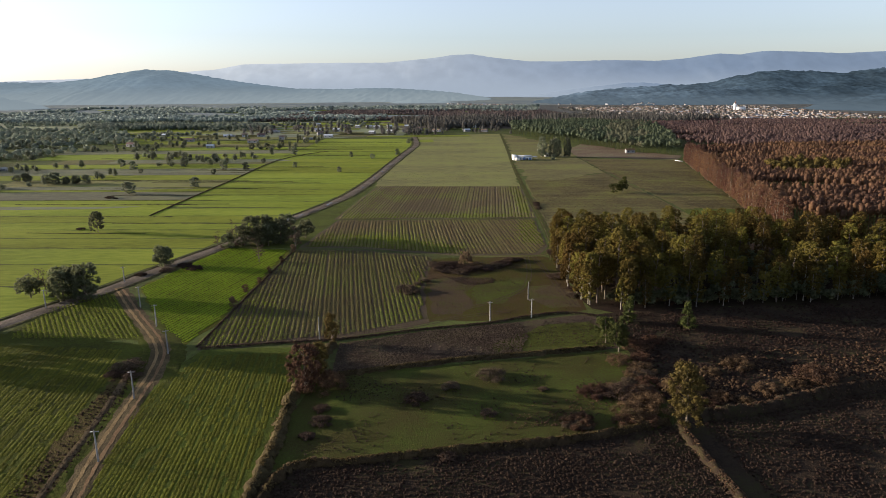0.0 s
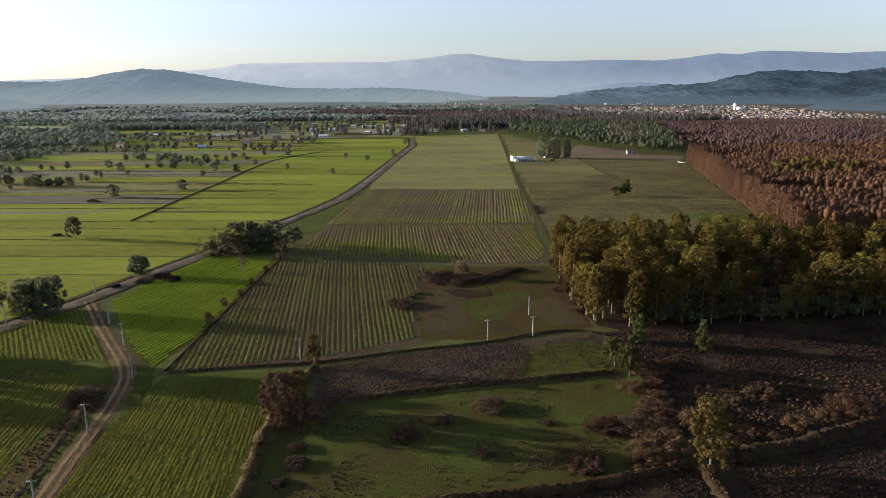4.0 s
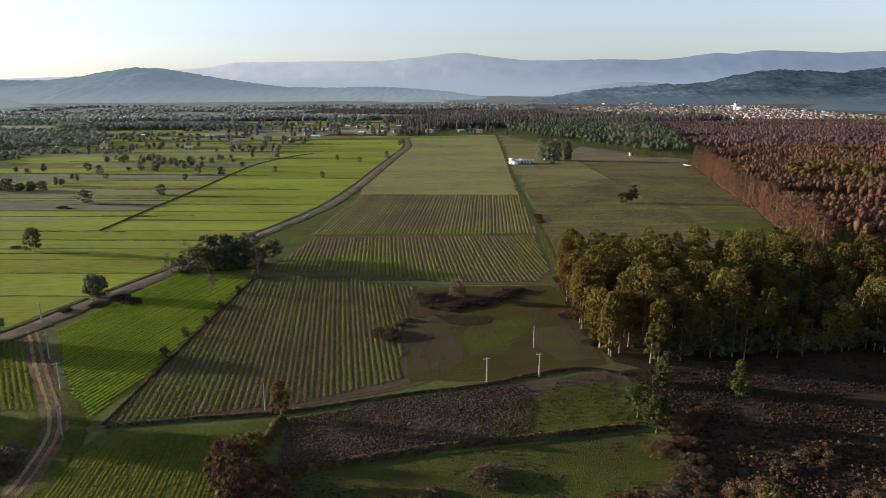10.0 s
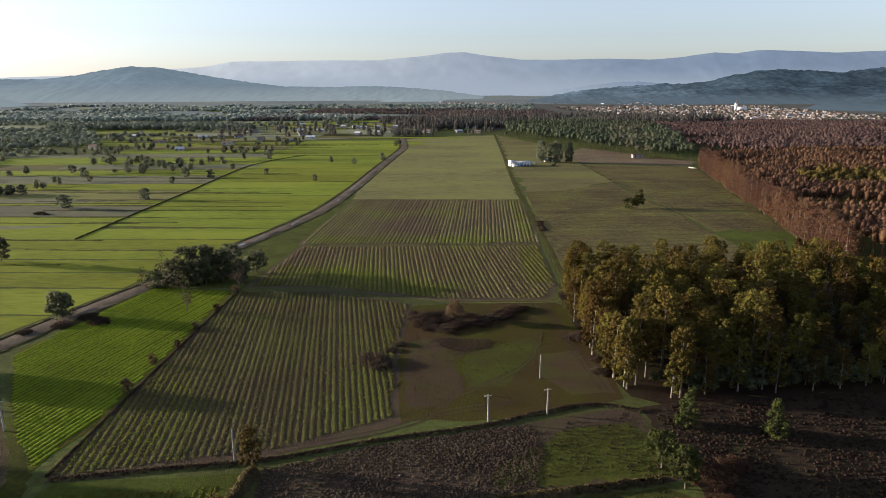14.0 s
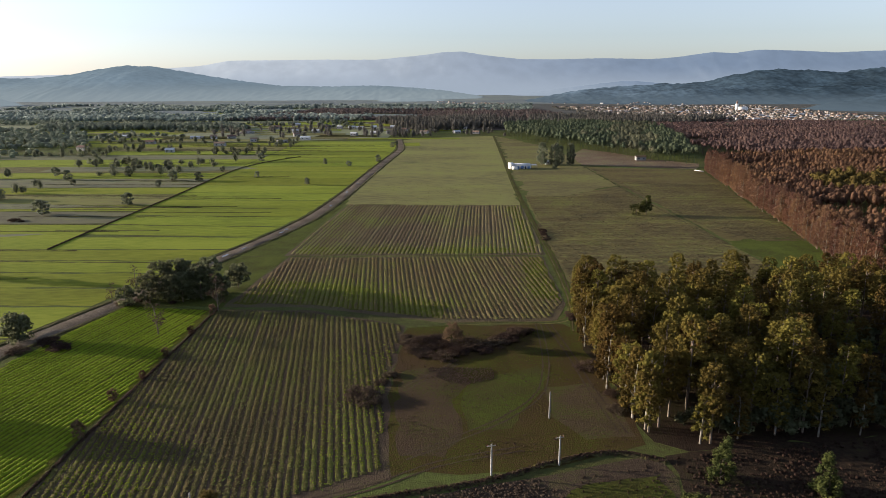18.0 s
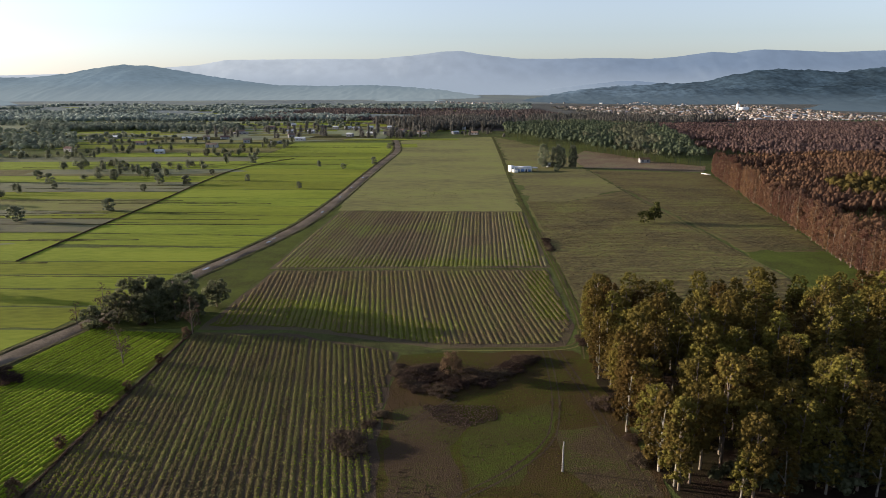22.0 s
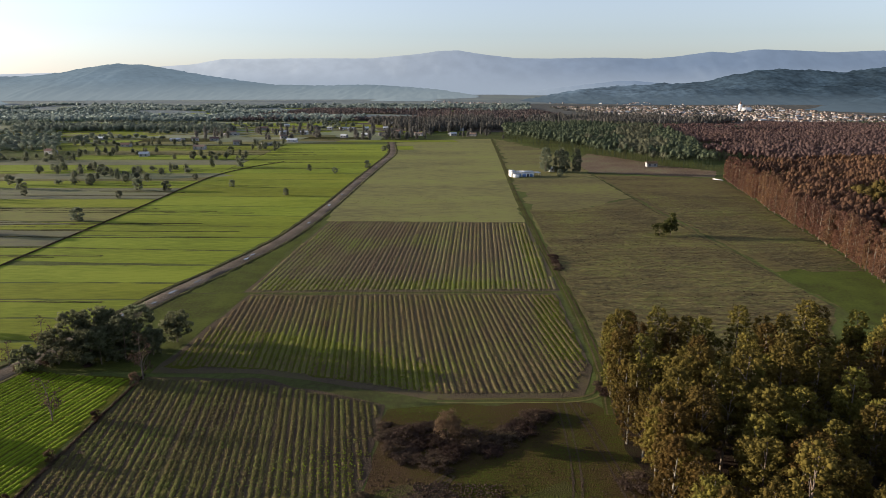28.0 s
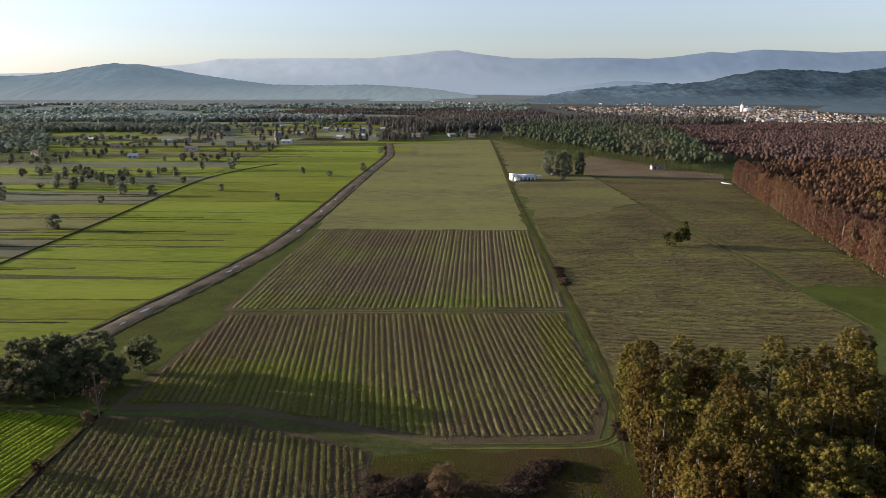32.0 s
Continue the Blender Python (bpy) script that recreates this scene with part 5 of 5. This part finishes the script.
for x, y, h, turn, arm in [(-132, 205.5, 6.6, 20, True), (-120, 235, 6.2, 30, True), (-101, 206, 7.3, 40, True), (-88, 188, 7.0, 35, True), (-75.7, 166.5, 7.0, 15, True), (-72.8, 140, 7.1, 5, True), (-67.6, 113.5, 6.8, 5, True), (-36, 175, 7.2, 80, False), (13.4, 190, 6.4, 12, True), (26.5, 193, 6.2, 12, True), (27.7, 211, 6.2, 0, False)]:
    pole(x, y, h, turn, arm)


# ---- buildings ----
def gable(name, x, y, sx, sy, h, turn, label, roof="roof", windows=2, group="", z=0.0, detail=True, walls="white"):
    """A house: walls, a pitched roof with eaves, a door and windows on its long sides."""
    ob = thing(name, label, "house", group, (x, y, z))
    ob.rotation_euler = (0, 0, radians(turn))
    rise = sy * 0.22
    a, b = sx / 2, sy / 2
    v = [(-a, -b, -1), (a, -b, -1), (a, b, -1), (-a, b, -1), (-a, -b, h), (a, -b, h), (a, b, h), (-a, b, h), (-a, 0, h + rise), (a, 0, h + rise)]
    me = bpy.data.meshes.new("wall")
    me.from_pydata(v, [], [(0, 1, 5, 4), (2, 3, 7, 6), (1, 2, 6, 9, 5), (3, 0, 4, 8, 7)])
    me.materials.append(M[walls])
    part("wall", me, ob)
    e = 0.5
    top, low = h + rise + 0.12, h - e * rise / b + 0.12
    v = [(-a - e, -b - e, low), (a + e, -b - e, low), (a + e, 0, top), (-a - e, 0, top), (a + e, b + e, low), (-a - e, b + e, low)]
    v += [(q[0], q[1], q[2] - 0.14) for q in v]
    me = bpy.data.meshes.new("roof")
    me.from_pydata(v, [], [(0, 1, 2, 3), (3, 2, 4, 5), (6, 9, 8, 7), (9, 11, 10, 8), (0, 6, 7, 1), (5, 4, 10, 11), (1, 7, 8, 2), (2, 8, 10, 4), (0, 3, 9, 6), (3, 5, 11, 9)])
    me.materials.append(M[roof])
    part("roof", me, ob)
    if detail:
        for k in range(windows):
            for side in (-1, 1):
                part("window", mesh_np("window", *boxes([((k + 0.5) / windows * sx - a, side * (b + 0.02), h * 0.55, min(1.4, sx / windows * 0.5), 0.1, 1.2)]), "glass"), ob)
    return ob


# the long white farm building
barn = thing("farm_building", "long low white farm building with blue doors", "barn", "", (75.5, 642, 0))
barn.rotation_euler = (0, 0, radians(4))
part("wall", mesh_np("wall", *boxes([(-7.6, 0, 2.1, 3.8, 9, 4.6), (1.6, 0.6, 1.7, 14.4, 7.6, 3.8)]), "white"), barn)
part("roof", mesh_np("roof", *boxes([(-7.6, 0, 4.52, 4.2, 9.6, 0.22), (1.7, 0.4, 3.72, 14.8, 8.4, 0.22)]), "roof_grey"), barn)
for x, w, hh, m in ((-2.6, 2.2, 2.4, "blue"), (1.2, 2.6, 2.6, "blue"), (4.2, 1.4, 2.2, "glass"), (6.8, 2.0, 2.2, "blue")):
    part("door" if m == "blue" else "window", mesh_np("door", *boxes([(x, -3.22, hh / 2, w, 0.14, hh)]), m), barn)
pane = part("window", mesh_np("window", *boxes([(-7.6, -4.55, 2.6, 1.4, 0.14, 1.2)]), "glass"), barn)
part("frame", mesh_np("frame", *boxes([(-8.36, -4.58, 2.6, 0.12, 0.2, 1.44), (-6.84, -4.58, 2.6, 0.12, 0.2, 1.44), (-7.6, -4.58, 3.26, 1.4, 0.2, 0.12), (-7.6, -4.6, 1.93, 1.7, 0.3, 0.12)]), "white"), pane)
part("canopy", mesh_np("canopy", *boxes([(11.6, 0.4, 3.0, 5.4, 7.6, 0.16)]), "roof_grey"), barn, "pale grey canopy roof on posts")
for x, y in ((14.0, -3.0), (14.0, 3.8), (9.2, -3.0)):
    part("post", mesh_np("post", *boxes([(x, y, 1.4, 0.2, 0.2, 3.1)]), "metal"), barn)
leanto = part("lean_to", mesh_np("lean_to", *boxes([(-5.6, -6.2, 1.2, 4.2, 3.2, 2.4)]), "white"), barn)
part("roof", mesh_np("roof", *boxes([(-5.6, -6.2, 2.5, 4.6, 3.6, 0.2)]), "roof_grey"), leanto)
gable("shed", 104, 672, 5, 4, 2.6, 10, "small white shed beneath the farm trees", "roof_grey", 1)
wallb = thing("pale_wall", "low white concrete channel wall at the wood corner", "wall", "", (219, 617, 0))
wallb.rotation_euler = (0, 0, radians(-62))
part("block", mesh_np("block", *boxes([(0, 0, 0.4, 9, 0.5, 0.7)]), "town_white"), wallb)
gable("ruin", 196, 700, 9, 6, 3.2, 0, "small pale farm ruin before the pine wood", "reddish", 2, walls="town_white")

# greenhouses and sheds of the western plain
for x, y, w, d, turn in ((-402, 588, 26, 8, 3), (-320, 990, 16, 7, -6), (-278, 1078, 22, 8, 5), (-188, 917, 14, 7, 2)):
    shed = thing("greenhouse", "long low white greenhouse among the hedges", "greenhouse", "greenhouses", (x, y, 0))
    shed.rotation_euler = (0, 0, radians(turn))
    part("wall", mesh_np("wall", *boxes([(0, 0, 1.1, w, d, 2.3)]), "town_white"), shed)
    part("roof", mesh_np("roof", *boxes([(0, -d * 0.25, 2.55, w + 0.4, d * 0.5, 0.35), (0, d * 0.25, 2.55, w + 0.4, d * 0.5, 0.35), (0, 0, 2.85, w + 0.4, d * 0.45, 0.3)]), "town_white"), shed)
    for k in range(3):
        part("window", mesh_np("window", *boxes([((k - 1) * w * 0.3, -d / 2 - 0.03, 1.3, w * 0.16, 0.1, 0.9)]), "glass"), shed)

# hamlet houses over the valley
rng = np.random.default_rng(77)
HAMLET = [(-350, 905), (-230, 930), (-190, 1010), (-165, 960), (-110, 1020), (-320, 1130), (-390, 1190), (-70, 1190), (-10, 1060), (-260, 1180), (-282, 802), (-318, 981), (-280, 1089), (-209, 1087), (-168, 1175), (-133, 1174), (-87, 1053), (-43, 1102), (22, 1133), (66, 1047), (-300, 985), (-150, 1180), (-60, 1060), (0, 1120), (35, 1060), (-395, 830), (-270, 990), (-460, 620), (-120, 1160), (-100, 1165), (-180, 1090), (-20, 1110), (50, 1140), (-240, 1260), (-60, 1290), (20, 1230), (-420, 1000), (-250, 870)]
for x, y in HAMLET:
    gable("farmhouse", x + rng.uniform(-4, 4), y, rng.uniform(8, 13), rng.uniform(6, 8), rng.uniform(2.6, 4.2), rng.uniform(-25, 25), "white farmhouse among trees and fields", ("roof", "roof_grey")[int(rng.integers(2))], 2, "hamlet houses", walls="town_white")


# ---- hills ----
def ridge(name, crest, dist, front, back, material, label, step=18.0, bumps=6.0, relief=0.25, seed=0, ny=36, power=0.85):
    """A hill range: crest holds (x, height) along the line y = dist; slopes fall to the plain on both sides."""
    cx, cz = np.array(crest, float).T
    xs = np.arange(cx[0], cx[-1], step)
    fine = np.interp(xs, cx, cz)
    w = np.hanning(max(3, int(70 / step) | 1))
    pad = len(w) // 2
    fine = np.convolve(np.pad(fine, pad, "edge"), w / w.sum(), "valid")
    t = np.linspace(-1, 1, ny)
    V = []

    def height(x, y, z):
        s = (y - dist) / (front if y < dist else back)
        fall = (1 - abs(s)) ** power if s < 0 else 1 - s * 0.8
        big = noise.fractal((x * 0.0022, y * 0.0022, seed), 0.9, 2.1, 5)
        tiny = noise.noise((x * 0.045, y * 0.045, seed + 7))
        h = (z + 12) * fall * (1 + relief * big * (1 - abs(1 - 2 * fall)) * 1.5) - 12 + bumps * tiny * min(1, max(0.0, (z + 12) * fall / 25))
        return h

    for x, z in zip(xs, fine):
        for s in t:
            y = dist + (s * front if s < 0 else s * back)
            V.append((x, y, height(x, y, z)))
    k = ny
    i, j = np.meshgrid(np.arange(len(xs) - 1), np.arange(k - 1), indexing="ij")
    a = (i * k + j).ravel()
    structure(name, mesh_np(name, V, np.stack([a, a + k, a + k + 1, a + 1], 1), material, True), label, "hills")
    return lambda x, y: height(x, y, float(np.interp(x, xs, fine))) if dist - front < y < dist and xs[0] < x < xs[-1] else 0.0


ridge("backdrop_mountains", [(-3600, 120), (-2200, 160), (-1799, 192), (-1601, 204), (-1401, 240), (-888, 244), (-416, 244), (-101, 268), (56, 291), (193, 296), (331, 272), (586, 242), (842, 243), (1156, 245), (1470, 238), (1665, 254), (1897, 287), (2054, 278), (2208, 299), (2521, 293), (2757, 279), (3060, 288), (3800, 287)], 4750, 350, 60, "mountain", "far mountain range with pale blue haze in its colour", 20, 3, 0.12, 1, 24)
ridge("backdrop_foothills", [(380, -12), (554, 10), (769, 42), (983, 68), (1161, 88), (1268, 88), (1420, 74), (1632, 60), (2300, 70), (3000, 60)], 4300, 250, 40, "mountain_east", "pale haze-blue foothills below the mountains", 16, 5, 0.2, 2, 20)
ridge("hill_west", [(-3400, 130), (-2625, 119), (-2425, 116), (-2257, 115), (-2053, 138), (-1882, 168), (-1754, 187), (-1690, 180), (-1615, 182), (-1484, 160), (-1287, 122), (-1089, 93), (-890, 67), (-623, 61), (-422, 66), (-221, 60), (46, 38), (247, 7), (340, -12)], 4000, 900, 80, "hill_left", "wooded hill range tinted haze blue", 10, 6, 0.1, 3)
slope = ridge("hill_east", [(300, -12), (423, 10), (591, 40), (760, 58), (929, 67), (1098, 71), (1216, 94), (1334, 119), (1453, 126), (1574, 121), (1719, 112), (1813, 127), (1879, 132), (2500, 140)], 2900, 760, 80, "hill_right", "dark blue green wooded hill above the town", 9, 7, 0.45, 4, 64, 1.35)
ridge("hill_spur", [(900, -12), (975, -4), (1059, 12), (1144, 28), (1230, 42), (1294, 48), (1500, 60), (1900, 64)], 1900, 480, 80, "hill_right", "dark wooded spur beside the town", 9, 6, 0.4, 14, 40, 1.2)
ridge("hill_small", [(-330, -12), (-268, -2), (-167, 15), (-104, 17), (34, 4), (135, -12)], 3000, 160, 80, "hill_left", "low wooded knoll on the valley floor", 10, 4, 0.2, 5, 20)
ridge("hill_near_west", [(-2300, 70), (-1846, 52), (-1716, 45), (-1588, 20), (-1494, -12)], 2600, 300, 80, "hill_left", "wooded spur tinted haze blue", 14, 7, 0.3, 6, 24)

# ---- town ----
rng = np.random.default_rng(88)
protos = [gable("town_house", 0, 0, (11, 14, 18, 9)[i], (9, 10, 11, 8)[i], (5.5, 7, 6, 4)[i], 0, "white town house with a clay tile roof", ("roof", "roof", "roof_grey", "roof")[i], 2, "town houses", detail=False, walls="town_white") for i in range(4)]
spots = []
while len(spots) < 2300:
    lane, far = rng.uniform(0.0, 0.68), rng.uniform(0, 1)
    near = float(np.interp(lane, (0.0, 0.13, 0.2, 0.27, 0.36, 0.48, 0.68), (2500, 2350, 1950, 1600, 1430, 1340, 1220)))
    back = float(np.interp(lane, (0.0, 0.13, 0.24, 0.32, 0.45, 0.55, 0.68), (2800, 2650, 2420, 2380, 2200, 1700, 1330)))
    y = near + (back - near) * far ** 1.15
    x = lane * y
    d = 0.75 + noise.noise((x * 0.009, y * 0.004, 2.0)) * 0.7 - 0.35 * far - abs(lane - 0.4) * 1.25
    if rng.uniform() < d:
        spots.append((x, y))
rest, tops = [], []
for i, (x, y) in enumerate(spots):
    k = rng.uniform(0.36, 0.62)
    m = pose(x, y, slope(x, y) + 0.2, 0, 0, rng.uniform(-40, 40)) @ Matrix.Diagonal((k * rng.uniform(0.8, 1.3), k, k, 1))
    if i < 4:
        protos[i].matrix_basis = m
    elif i < 300:
        cp = copy_thing(protos[int(rng.integers(4))], pose(0, 0, 0))
        cp.matrix_basis = m
    else:
        for store, items in ((rest, [(0, 0, 2.5, 11, 8, 7)]), (tops, [(0, 0, 6.4, 11.6, 8.6, 0.8), (0, 0, 7.1, 11.6, 4.2, 0.6)])):
            v, f = boxes(items)
            store.append((np.array([m @ Vector(q) for q in v]), f))
stuff("town_houses", mesh_np("town_houses", *joined(rest), "town_white"), "crowded pale houses of the far town", "houses")
stuff("town_roofs", mesh_np("town_roofs", *joined(tops), "roof"), "clay tile roofs of the far town", "houses")
pl = scatter(rng, [(380, 1480), (900, 1230), (1450, 1600), (1600, 2500), (330, 2500)], 17)
pl = pl[(rng.uniform(size=len(pl)) < 0.8) & (pl[:, 0] / pl[:, 1] > 0.15) & (pl[:, 1] < np.interp(pl[:, 0] / pl[:, 1], (0.15, 0.45, 0.55, 0.7), (2350, 2150, 1650, 1300)))]
wood_lumps("town_trees", pl, rng.uniform(2.5, 5.5, len(pl)), rng.uniform(2.5, 5, len(pl)), "leaf_belt", "dark trees between the town houses", 90, 0.35, 0.0, slope)
church = thing("church", "white church with a tall steeple in the town", "church", "", (774, 1776, slope(774, 1776)))
part("nave", mesh_np("nave", *boxes([(8, 0, 5, 24, 11, 12)]), "white"), church)
part("tower", mesh_np("tower", *boxes([(-6, 0, 9, 6, 6, 20)]), "white"), church)
part("spire", mesh_np("spire", *tube([(-6, 0, 19), (-6, 0, 22), (-6, 0, 27)], [3.4, 2.2, 0.1], 8), "roof"), church)

# puddles on the road
rng = np.random.default_rng(99)
line = smooth_path(ROAD, 2.0)
for y in (329, 341, 352, 366, 398, 404, 470, 520, 560, 610, 660, 705, 760):
    k = int(np.argmin(abs(line[:, 1] - y)))
    d = line[k + 1] - line[k - 1]
    ang = np.linspace(0, 2 * np.pi, 15)[:-1]
    r = 1 + rng.uniform(-0.25, 0.25, 14)
    a = math.atan2(d[1], d[0])
    L, W = rng.uniform(1.2, 3.4), rng.uniform(0.4, 0.8)
    x, yy = L * r * np.cos(ang), W * r * np.sin(ang)
    o = rng.uniform(-1.2, 1.2)
    me = bpy.data.meshes.new("puddle")
    me.from_pydata([(math.cos(a) * p - math.sin(a) * (q + o), math.sin(a) * p + math.cos(a) * (q + o), 0.0) for p, q in zip(x, yy)], [], [list(range(14))])
    me.materials.append(M["water"])
    ob = structure("puddle", me, "shallow shining puddle on the gravel road", "puddle")
    ob.location = (line[k][0], line[k][1], 0.17)
